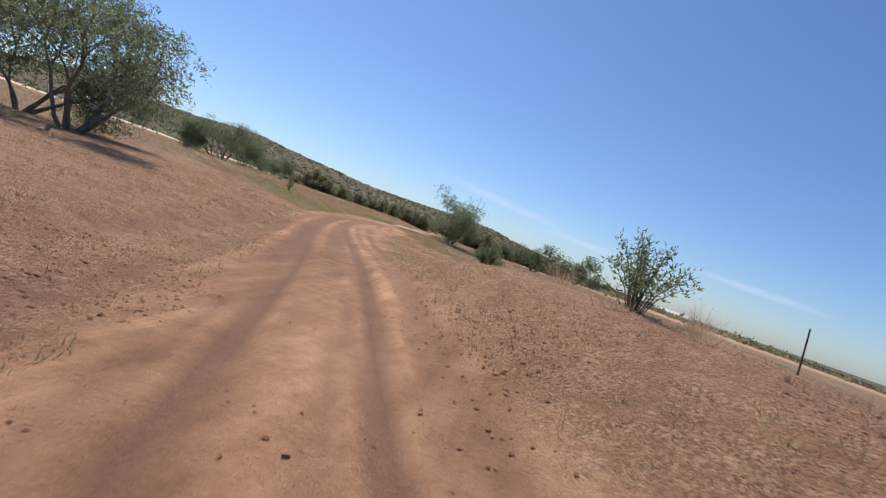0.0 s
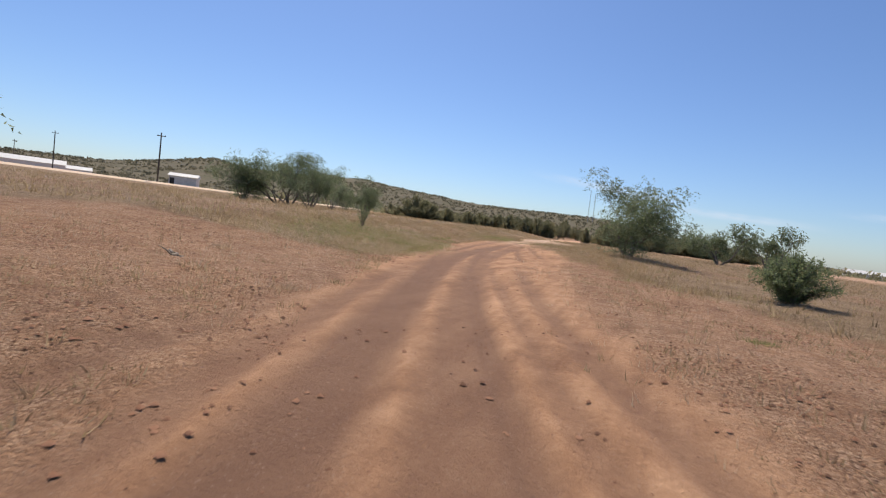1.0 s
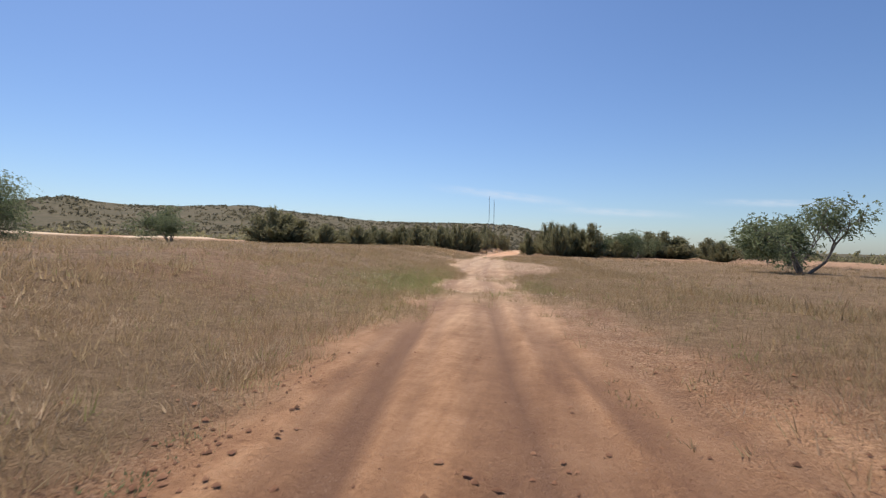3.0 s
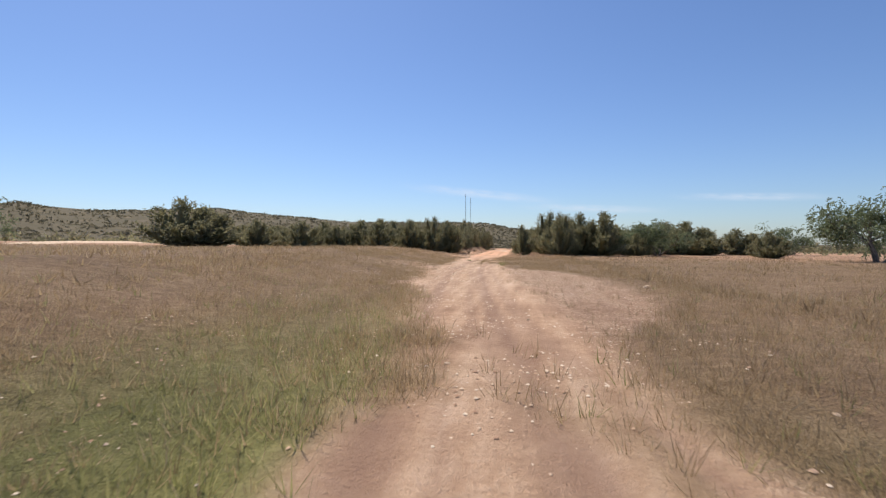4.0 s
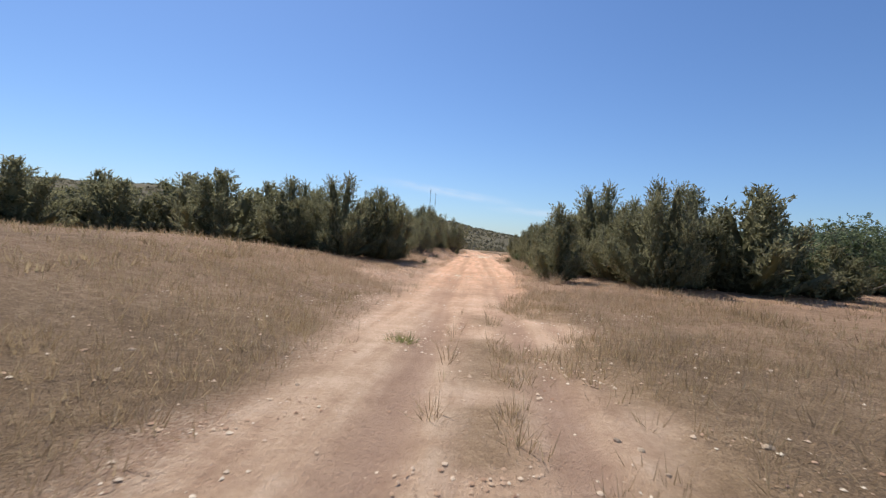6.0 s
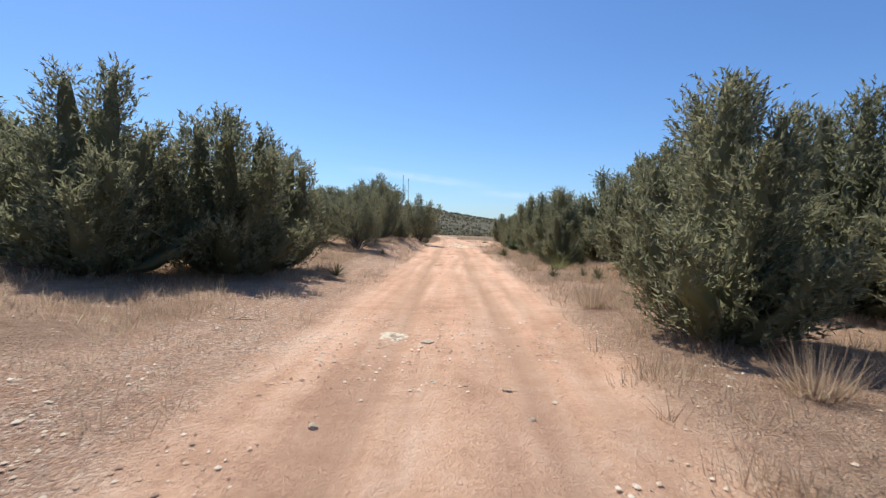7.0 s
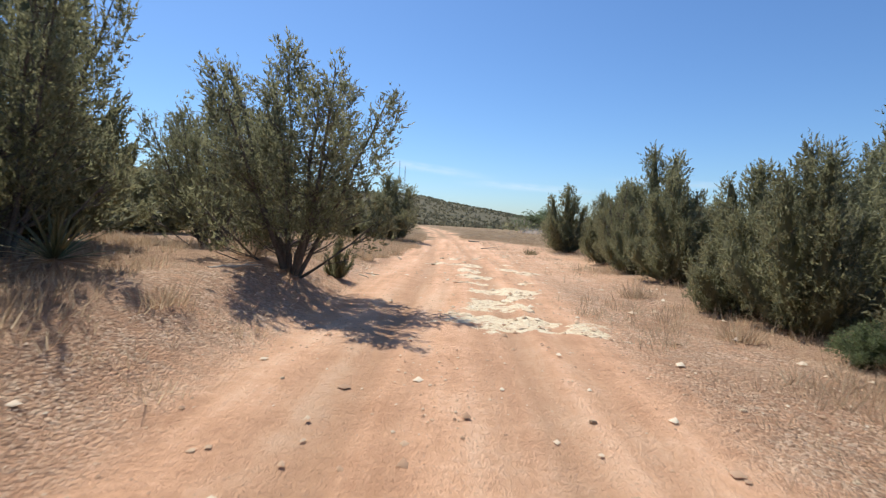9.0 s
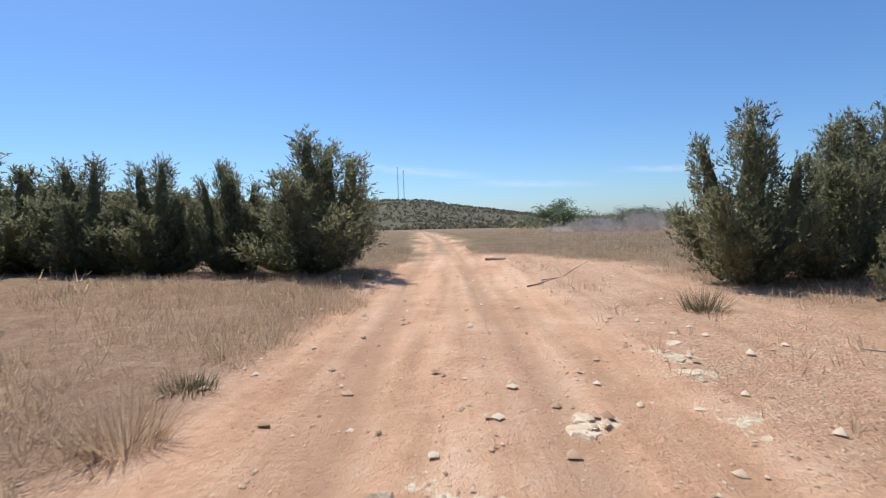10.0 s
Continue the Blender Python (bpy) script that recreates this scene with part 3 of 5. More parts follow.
def mesquite(seed, n_leaf=120, spread=1.0, size=0.092, mat=None, limbs=5, blob=0.33):
    """An open, crooked mesquite of about 5 m, forked at the ground, with hanging feathery sprays: (trunk, crown)."""
    r = np.random.default_rng(seed)
    wood, tips = [], []

    def limb(p, d, length, rad, level):
        pts, q, w = [Vector(p)], Vector(p), Vector(d)
        n = 4
        for i in range(n):
            bend = Vector((r.normal(), r.normal(), r.normal() * 0.7)) * (0.2 if level == 0 else 0.3)
            w = (w + bend + Vector((0, 0, 0.05))).normalized()
            q = q + w * length / n
            pts.append(q.copy())
        wood.append(tube(pts, [rad * (1 - 0.55 * i / n) for i in range(n + 1)], 6 if level == 0 else 4))
        if level == 3:
            tips.append((pts[4], w))
            return
        if level:
            tips.append((pts[3 if level == 2 else 4] + Vector((r.normal(), r.normal(), -0.4)) * 0.25, w))
        for c in range((3, 3, 3)[level]):
            j = (4, 3, 2)[c] if level else (4, 4, 3)[c]
            out = Vector((q.x, q.y, 0)).normalized() * 0.35
            side_w = (w + out + Vector((r.normal(), r.normal(), r.normal() * 0.6)) * 0.55).normalized()
            limb(pts[j], side_w, length * r.uniform(0.5, 0.72), rad * 0.5, level + 1)

    for k in range(limbs):
        a = 2 * math.pi * (k + r.random() * 0.6) / limbs
        tilt = r.uniform(0.5, 1.05) * spread
        limb(Vector((math.cos(a) * 0.1, math.sin(a) * 0.1, -0.15)), Vector((math.cos(a) * tilt, math.sin(a) * tilt, 1)).normalized(), r.uniform(1.7, 2.3), r.uniform(0.055, 0.095), 0)
    cs, ws, ss = [], [], []
    for p, w in tips:
        n = int(n_leaf * r.choice([0.25, 0.8, 1.1, 1.5]))
        k = max(2, n // 7)
        # hanging sprays: short strings of leaflets that start within the clump and droop
        head = r.normal(size=(k, 3))
        head *= (r.random(k) ** 0.4 / (np.linalg.norm(head, axis=1) + 1e-9))[:, None] * np.array([1.5, 1.5, 1.05]) * blob * r.uniform(0.75, 1.3)
        way = head / (np.linalg.norm(head, axis=1, keepdims=True) + 1e-9) * np.array([1, 1, 0.5]) + np.array([0, 0, -0.35]) + r.normal(size=(k, 3)) * 0.3
        step = np.repeat(np.linspace(0, 1, 7)[None], k, 0).reshape(-1, 1)
        way7 = np.repeat(way, 7, 0)
        cs.append(np.array(p) + np.repeat(head, 7, 0) + way7 * step * 0.26 + np.array([0, 0, -0.1]) * step ** 2 + r.normal(size=(7 * k, 3)) * 0.025)
        ws.append(way7 + r.normal(size=(7 * k, 3)) * 0.75)
        ss.append(size * r.uniform(0.6, 1.4, 7 * k))
    v, f = leaves(r, np.concatenate(cs), np.concatenate(ws), np.concatenate(ss), 0.2)
    v[:, 2] = np.maximum(v[:, 2], 0.12)
    sv, sf = join(wood)
    return mesh_of("trunk", sv, sf, BARK, soft=True), mesh_of("crown", v, f, mat or MESQUITE)


def shrub(seed, stems=60, wide=0.6, per=150, size=0.09, droop=0.5, lowest=0.1):
    """A bush of many thin stems from the ground, 2 m high, leafy nearly down to the foot: (trunk, crown)."""
    r = np.random.default_rng(seed)
    wood, cs, ws, ss = [], [], [], []
    for _ in range(stems):
        a, q0 = r.uniform(0, 6.28), math.sqrt(r.random())
        e = Vector((math.cos(a) * q0 * wide * 2, math.sin(a) * q0 * wide * 2, 2.0 * (1 - 0.55 * q0 ** 2) * r.uniform(0.65, 1.0)))
        pts = [Vector((e.x * 0.12, e.y * 0.12, -0.1)), Vector((e.x * 0.35, e.y * 0.35, e.z * 0.45)), Vector((e.x * 0.7, e.y * 0.7, e.z * 0.82)), e]
        wood.append(tube(pts, [0.016, 0.012, 0.008, 0.003], 4))
        q = lowest + (1 - lowest) * r.random(per) ** 0.7
        c = np.stack([np.interp(q, [0, 0.4, 0.75, 1], [p[i] for p in pts]) for i in range(3)], -1)
        off = r.normal(size=(per, 3)) * 0.085
        cs.append(c + off)
        ws.append(off * 8 + np.array([0, 0, 0.9 - droop]) + r.normal(size=(per, 3)) * 0.4)
        ss.append(size * r.uniform(0.5, 1.4, per))
    v, f = leaves(r, np.concatenate(cs), np.concatenate(ws), np.concatenate(ss), 0.2)
    v[:, 2] = np.maximum(v[:, 2], 0.04)
    return mesh_of("trunk", *join(wood), BARK, soft=True), mesh_of("crown", v, f, SHRUB)


def tip_height(parts):
    return max(v.co.z for v in parts[1].vertices)


SHAPES = {}
JUNIPERS = (dict(lobes=8, wide=2.3, low=0.03, fat=1.1, skirt=5), dict(lobes=15, wide=1.5, low=0.24, fat=0.58, skirt=0, trunk=True, thick=36), dict(lobes=7, wide=2.3, low=0.06, fat=1.05, skirt=4, flat=0.5),
            dict(lobes=7, wide=2.3, low=0.05, fat=0.85, skirt=5, flat=0.6, thick=34), dict(lobes=10, wide=2.15, low=0.16, fat=0.74, skirt=2, flat=0.22, core=0, thick=36, per=14, leaf=0.085, slim=0.17, spray=0.36, stems=4.0, fan=1.25), dict(lobes=6, wide=2.8, low=0.02, fat=1.15, skirt=7, flat=0.6), dict(lobes=8, wide=2.3, low=0.03, fat=1.12, skirt=5, flat=0.32))
for k, how in enumerate(JUNIPERS):
    SHAPES["juniper", k] = juniper(40 + k, **how)
for k in range(2):
    SHAPES["far_juniper", k] = juniper(60 + k, lobes=7, wide=3.0, low=0.02, fat=1.3, skirt=5, flat=0.55, thick=12, per=7, leaf=0.22, slim=0.18, spray=0.5)
for k in range(4):
    SHAPES["mesquite", k] = mesquite(80 + k, spread=(1.0, 1.25, 0.8, 1.0)[k])
for k in range(3):
    SHAPES["far_mesquite", k] = mesquite(84 + k, n_leaf=70, size=0.15, blob=0.42)
SHAPES["green_shrub", 0] = shrub(95, stems=90, wide=0.75, per=170, size=0.09)
SHAPES["green_shrub", 1] = shrub(97, stems=30, wide=0.62, per=62, size=0.1, droop=0.2, lowest=0.25)
HIGH = {k: tip_height(v) for k, v in SHAPES.items()}
turn = np.random.default_rng(5)


def plant(kind, k, x, y, height, wide=1.0, label="", group=""):
    """A tree of that height, standing at (x, y)."""
    names = {"juniper": "juniper_tree", "far_juniper": "juniper_tree", "mesquite": "mesquite_tree", "far_mesquite": "mesquite_tree", "green_shrub": "shrub"}
    root = new(names[kind])
    s = height / HIGH[kind, k]
    wide = wide * (1.12 if "juniper" in kind else 1.0)
    a = turn.uniform(0, 6.28)
    root.matrix_basis = Matrix.LocRotScale((x, y, hz(x, y) - 0.03), Euler((0, 0, a)), (s * wide, s * wide, s))
    tagged(root, label, "tree" if kind != "green_shrub" else "shrub", group)
    child("trunk", SHAPES[kind, k][0], root)
    child("crown", SHAPES[kind, k][1], root)
    return root


TALL = "tall dark green juniper with spiky upright sprays beside the track"
BUSHY = "bushy dark green juniper reaching down to the dry grass"
OPEN = "open-crowned mesquite with feathery pale green leaves on crooked stems"
FAR = "dark green juniper standing far off in the scrub"
# the open field: mesquites on both sides
for k, x, y, h, w in ((1, 5.6, 10.6, 7.4, 0.95), (0, 2.0, 11.3, 6.6, 0.95), (0, 16.8, 48.5, 6.4, 1.18), (1, 26.4, 88.0, 6.2, 1.1),
                      (0, -17.5, 47.0, 4.9, 1.15), (1, -13.2, 48.4, 5.2, 1.1), (0, -15.6, 49.6, 5.0, 1.2), (2, -9.3, 46.4, 4.6, 0.95), (2, -6.5, 50.5, 3.6, 0.9), (0, -18.2, 62.0, 5.3, 1.0), (1, -30, 90, 4.0, 1.1),
                      (1, 36.6, 114.6, 8.2, 0.9), (0, 43.4, 152.5, 5.6, 1.2), (2, 47.6, 153, 3.6, 1.2), (2, 17.4, 124.5, 4.4, 1.15), (0, 20.5, 127, 4.6, 1.1)):
    plant("mesquite" if y < 80 else "far_mesquite", k, x, y, h, w, OPEN, "mesquites of the field")
plant("green_shrub", 0, 22.9, 30.1, 1.9, 1.0, "low rounded green bush on the bare soil", "shrubs")
plant("green_shrub", 1, 3.6, 34.4, 1.45, 0.4, "small leafy green shrub in the dry grass", "shrubs")
for x, y, h in ((4.5, 149.4, 0.9), (4.6, 154.0, 0.6)):
    plant("green_shrub", 0, x, y, h, 0.9, "leafy green bush at the foot of the junipers", "shrubs")
plant("green_shrub", 1, 28.6, 4.2, 2.0, 1.0, "wispy pale green bush on the crest of a red bank", "shrubs")
# the two rows of junipers that close in on the track
for k, x, y, h, w in ((4, -26, 117, 3.4, 1.2), (0, -19, 124.5, 3.3, 1.3), (2, -28, 128, 3.4, 1.4), (0, -34, 134, 3.6, 1.4), (6, -24, 131, 3.4, 1.3), (0, -40, 128, 3.2, 1.4), (0, -22, 121, 3.6, 1.2), (2, -16.4, 126.7, 4.2, 1.1), (0, -13.2, 123.9, 4.1, 1.1), (0, -9.6, 127.8, 4.3, 1.0), (2, -7.4, 132.6, 3.9, 0.95), (6, -10.2, 131.4, 4.3, 1.0), (0, -12.5, 129, 4.3, 1.0), (0, -6.5, 124.6, 4.7, 0.9), (6, -5.0, 127.0, 4.4, 0.95), (0, -4.6, 129.3, 4.0, 0.92), (2, -9.4, 124.8, 4.0, 1.0), (0, -8.4, 138.2, 2.4, 1.1), (4, -3.9, 137.5, 3.1, 0.95), (4, -5.8, 138.8, 2.9, 0.95), (4, -4.3, 140.2, 3.0, 0.95), (4, -4.6, 143.4, 3.3, 0.9), (4, -5.9, 148.9, 4.1, 0.8), (0, -7.8, 136.0, 2.4, 1.1),
                      (3, 4.6, 121.3, 3.7, 0.9), (0, 9.0, 121.2, 5.2, 0.9), (2, 11.2, 123.6, 5.3, 1.0), (6, 13.4, 122.8, 5.3, 1.0), (0, 8.4, 124.6, 4.6, 0.95), (0, 7.6, 127.4, 5.7, 0.92), (0, 10.4, 128.5, 4.8, 1.0), (6, 10.3, 136.8, 5.4, 1.0), (2, 7.4, 131.6, 4.7, 0.9), (0, 8.0, 134.5, 4.8, 0.9), (0, 5.6, 139.8, 3.8, 0.9), (5, 5.0, 135.6, 2.2, 0.9), (5, 5.2, 144.9, 2.0, 0.9), (5, 4.7, 151.4, 1.9, 0.9), (5, 4.9, 157.2, 1.9, 0.8), (6, 6.4, 159.4, 3.0, 0.9), (5, 5.3, 163.6, 2.1, 0.8), (5, 6.2, 170.2, 2.2, 0.8), (0, 8.3, 141.0, 4.9, 0.9), (2, 6.6, 143.2, 3.7, 0.9),
                      (2, 5.8, 146.4, 3.9, 0.8), (0, 7.3, 148.3, 4.6, 0.85), (0, 5.7, 149.9, 4.1, 0.75), (4, 5.4, 153.0, 3.3, 0.75), (2, 6.9, 151.6, 3.8, 0.8), (0, 5.2, 155.9, 3.0, 0.7), (0, 7.3, 157.0, 4.0, 0.9), (2, 5.6, 161.4, 2.9, 0.8), (4, 5.5, 165.6, 3.0, 0.8), (0, 7.0, 166.7, 4.5, 0.8), (2, 5.6, 167.6, 2.6, 0.8), (0, 9.6, 161, 3.9, 1.0),
                      (3, 5.3, 173.8, 3.5, 0.85), (0, 7.1, 174.2, 3.3, 0.85), (0, 9.2, 175.6, 3.9, 0.9), (0, 12, 177, 3.6, 1.0),
                      (2, -7.4, 140.4, 2.6, 1.15), (6, -7.6, 143.6, 3.0, 1.1), (4, -4.3, 147.0, 4.3, 0.85), (5, -4.3, 145.8, 1.8, 0.75), (4, -4.7, 151.2, 4.2, 0.85), (5, -3.5, 151.2, 1.5, 0.7), (4, -7.8, 149.6, 3.5, 1.0), (6, -9.4, 152.6, 3.8, 1.05), (4, -5.3, 154.2, 4.6, 0.64), (3, -6.5, 156.3, 4.8, 0.68), (6, -9.6, 157.4, 3.9, 1.0),
                      (4, -5.3, 159.3, 3.6, 0.8), (4, -2.7, 157.0, 4.1, 0.94), (5, -2.3, 158.6, 0.9, 0.6), (4, -6.5, 162.8, 4.9, 0.85), (5, -6.7, 164.8, 2.7, 0.75), (1, -8.3, 170.4, 6.7, 0.8), (0, -10.4, 172.4, 3.2, 1.0), (2, -11.5, 162.5, 4.4, 1.0), (6, -10.4, 146.0, 2.9, 1.1),
                      (0, -4.1, 177.5, 4.0, 1.12), (0, -8.4, 177.5, 3.4, 0.95), (6, -6.5, 177.8, 3.3, 0.7), (0, -10.2, 177.4, 3.4, 0.95), (6, -12.4, 178, 3.2, 1.0), (0, -14.9, 178.8, 3.1, 1.0), (0, -17.5, 181, 3.2, 1.0)):
    back = abs(x) > 11.2
    plant("far_juniper" if back else "juniper", k % 2 if back else k, x, y, h, w, TALL if h > 4.3 else BUSHY, "junipers along the track")
fill = np.random.default_rng(12)
for sign, y0, y1, n, d0, d1, h0 in ((-1, 141, 160, 3, 8.5, 12, 2.6), (1, 124, 152, 5, 9.5, 13, 3.6)):
    for j in range(n):
        y = y0 + (y1 - y0) * (j + fill.random()) / n
        plant("far_juniper", int(fill.integers(0, 2)), road_x(y) + sign * fill.uniform(d0, d1), y, h0 + fill.random(), 1.0, BUSHY, "junipers along the track")
for _ in range(36):
    y = fill.uniform(120, 176)
    d = fill.uniform(12, 36) * (1 if fill.random() < 0.5 else -1)
    plant("far_juniper", int(fill.integers(0, 2)), road_x(y) + d, y, fill.uniform(2.4, 4.2), 1.2, BUSHY, "junipers along the track")
for x, y, h in ((-30.8, 112, 5.6), (-29.4, 113, 4.6), (27, 137, 4.9), (29, 138, 4.0), (24, 139, 4.8), (35.5, 142.6, 4.2), (38, 143, 3.4), (-40, 150, 4), (-52, 158, 4.4), (-64, 160, 4), (-36, 135, 3.6), (-46, 132, 3.2), (20, 133, 4.2)):
    plant("far_juniper", int(fill.integers(0, 2)), x, y, h, 1.4, FAR, "far junipers")

for x, y, h, w in ((28, 309, 9, 1.5), (45, 310, 6.5, 1.7), (57, 320, 6.5, 1.6)):
    plant("far_mesquite", int(fill.integers(0, 3)), x, y, h, w, "round-crowned green tree standing far off in the field", "far trees")


# ---- dry grass ----
def blades(r, xs, ys, n_each, height, width, spread):
    """Tufts of thin bent blades at those places: corners and faces."""
    n = len(xs)
    zs = rough_land(xs, ys)
    base = np.repeat(np.stack([xs, ys, zs], -1), n_each, 0)
    m = len(base)
    a = r.uniform(0, 6.283, m)
    lean = r.uniform(0.2, 1.38, m)
    hh = np.repeat(height * r.uniform(0.5, 1.4, n), n_each) * r.uniform(0.5, 1.15, m)
    out = np.stack([np.cos(a), np.sin(a), 0 * a], -1)
    foot = base + out * (r.random(m) * spread)[:, None] - np.array([0, 0, 0.02])
    tip = foot + out * (hh * lean * 0.7)[:, None] + np.array([0, 0, 1.0]) * (hh * np.sqrt(1 - 0.5 * lean ** 2))[:, None]
    b = r.uniform(0, 6.283, m)
    w = np.stack([np.cos(b), np.sin(b), 0 * b], -1) * (width * r.uniform(0.6, 1.4, m))[:, None]
    v = np.stack([foot - w, foot + w, tip], 1).reshape(-1, 3)
    return v, np.arange(3 * m).reshape(m, 3)


def sow(name, label, n, dmin, dmax, y0, y1, n_each, height, width, spread, mat, keep, seed):
    r = np.random.default_rng(seed)
    y = r.uniform(y0, y1, n)
    d = (dmin + (dmax - dmin) * r.random(n) ** 1.6) * np.where(r.random(n) < 0.5, -1, 1)
    x = road_x(y) + d
    ok = keep(x, y, d, r)
    v, f = blades(r, x[ok], y[ok], n_each, height, width, spread)
    tagged(new(name, mesh_of(name, v, f, mat)), label, "grass", kind="stuff")


def turf_keep(low):
    def keep(x, y, d, r):
        soil, tracks, green, rock = masks(x, y)
        thick = smooth(vnoise(x, y, 2.2, 31), 0.25, 0.6) * 0.75 + 0.25
        return r.random(len(x)) < np.clip((1 - soil) * thick + low * (1 - tracks) * (np.abs(d) > 1.7) * (1 - drifted(x, y)), 0, 1)
    return keep


def clumpy_keep(x, y, d, r):
    soil, tracks, green, rock = masks(x, y)
    thick = smooth(vnoise(x, y, 1.3, 33) * 0.65 + vnoise(x, y, 0.5, 34) * 0.35, 0.4, 0.62)
    return r.random(len(x)) < np.clip((1 - soil) * (0.12 + 1.1 * thick) + np.where(y > 160, 0.05, 0.2) * thick * (np.abs(d) > 1.9) * (1 - rock), 0, 1)


def weed_keep(x, y, d, r):
    soil, tracks, green, rock = masks(x, y)
    return r.random(len(x)) < soil * (1 - tracks) * smooth(vnoise(x, y, 1.6, 35), 0.35, 0.7) * (np.abs(d) > 1.8) * (1 - 0.95 * drifted(x, y))


def green_keep(x, y, d, r):
    soil, tracks, green, rock = masks(x, y)
    return r.random(len(x)) < (green * 0.9 + 0.05) * (1 - soil)


sow("dry_grass", "short tan field grass beside the track", 72000, 0.3, 9, -6, 116, 9, 0.24, 0.0045, 0.13, TAN, turf_keep(0.07), 51)
sow("dry_grass", "short straw-coloured grass beside the sandy track", 60000, 1.4, 8, 112, 190, 9, 0.24, 0.0045, 0.12, STRAW, clumpy_keep, 54)
sow("dry_grass", "dry tan field grass", 27000, 7, 55, -6, 120, 6, 0.26, 0.016, 0.25, TAN, turf_keep(0.0), 52)
sow("dry_grass", "dry straw-coloured grass among the junipers", 16000, 7, 50, 116, 220, 6, 0.24, 0.016, 0.25, STRAW, turf_keep(0.0), 55)
sow("green_grass", "fresher green grass at the edge of the track", 26000, 0.8, 11, 18, 80, 9, 0.24, 0.005, 0.12, GREENISH, green_keep, 53)

def tangle_keep(x, y, d, r):
    soil, tracks, green, rock = masks(x, y)
    thick = smooth(vnoise(x, y, 1.7, 37) * 0.55 + vnoise(x, y, 0.6, 38) * 0.45, 0.42, 0.66)
    return r.random(len(x)) < thick * np.clip(1.15 - soil, 0, 1) * (1 - tracks) * np.where(d < 0, 1.0, 0.35) * (np.abs(d) > 2.2)


sow("straw_tangle", "pale broken straw lying tangled in the field grass", 30000, 1.8, 10, 14, 52, 8, 0.17, 0.0055, 0.16, STRAW, tangle_keep, 58)
sow("dry_weeds", "sparse dry weeds on the bare red soil", 16000, 1.8, 9, -6, 56, 7, 0.11, 0.009, 0.09, TAN, weed_keep, 56)


def sprout_keep(x, y, d, r):
    soil, tracks, green, rock = masks(x, y)
    return r.random(len(x)) < soil * (d < 0) * smooth(vnoise(x, y, 1.1, 36), 0.3, 0.6)


sow("green_weeds", "small dark green weeds sprouting on the bare red soil", 2600, 1.9, 5.2, 35, 51, 9, 0.06, 0.011, 0.07, SHRUB, sprout_keep, 57)


# ---- stones and litter ----
def stone_mesh(name, seed, mat, flat=0.6):
    r = np.random.default_rng(seed)
    bm = bmesh.new()
    bmesh.ops.create_icosphere(bm, subdivisions=1, radius=1)
    for v in bm.verts:
        v.co = v.co * r.uniform(0.7, 1.2)
        v.co.z *= flat
    me = bpy.data.meshes.new(name)
    bm.to_mesh(me)
    bm.free()
    me.materials.append(mat)
    return me


PALE = [stone_mesh("rock", 200 + k, LIMESTONE, 0.4 + 0.07 * k) for k in range(4)]
RUDDY = [stone_mesh("rock", 220 + k, REDSTONE, 0.4 + 0.07 * k) for k in range(3)]
srng = np.random.default_rng(23)


def rock(x, y, size, pale=True, label="", tall=1.0):
    pool = PALE if pale else RUDDY
    ob = new("rock", pool[int(srng.integers(0, len(pool)))])
    s = size * srng.uniform(0.8, 1.25, 3) * np.array([1, 1, tall])
    ob.matrix_basis = Matrix.LocRotScale((x, y, hz(x, y) - 0.02 * size), Euler((srng.uniform(-0.3, 0.3), srng.uniform(-0.3, 0.3), srng.uniform(0, 6.28))), s)
    tagged(ob, label or ("loose pale limestone rock on the track" if pale else "earth-stained stone lying on the track"), "rock", "loose rocks")


rock(9.0, 80.3, 0.19, True, "large pale limestone boulder at the track's edge", 1.9)
for y0, y1, n, d0, d1, s0, s1 in ((60, 78, 22, -2.5, 3.5, 0.02, 0.055), (76, 96, 50, -4, 3.5, 0.02, 0.05), (81, 90, 34, -0.75, 0.45, 0.02, 0.07), (90.3, 94, 34, -1.3, 0.3, 0.02, 0.065), (91, 97, 22, 0.9, 2.6, 0.02, 0.05), (92, 104, 50, -6, 2.5, 0.02, 0.06), (110, 122, 14, -5, 3, 0.02, 0.06), (124, 150, 14, -4, 4, 0.02, 0.045), (150, 166, 34, -3.5, 4.5, 0.015, 0.04), (164, 180, 44, -3, 5, 0.012, 0.04), (164.5, 172, 60, -2.2, 4.6, 0.01, 0.026)):
    for _ in range(n):
        y = srng.uniform(y0, y1)
        rock(road_x(y) + srng.uniform(d0, d1), y, srng.uniform(s0, s1) ** 1.0, srng.random() < 0.93)


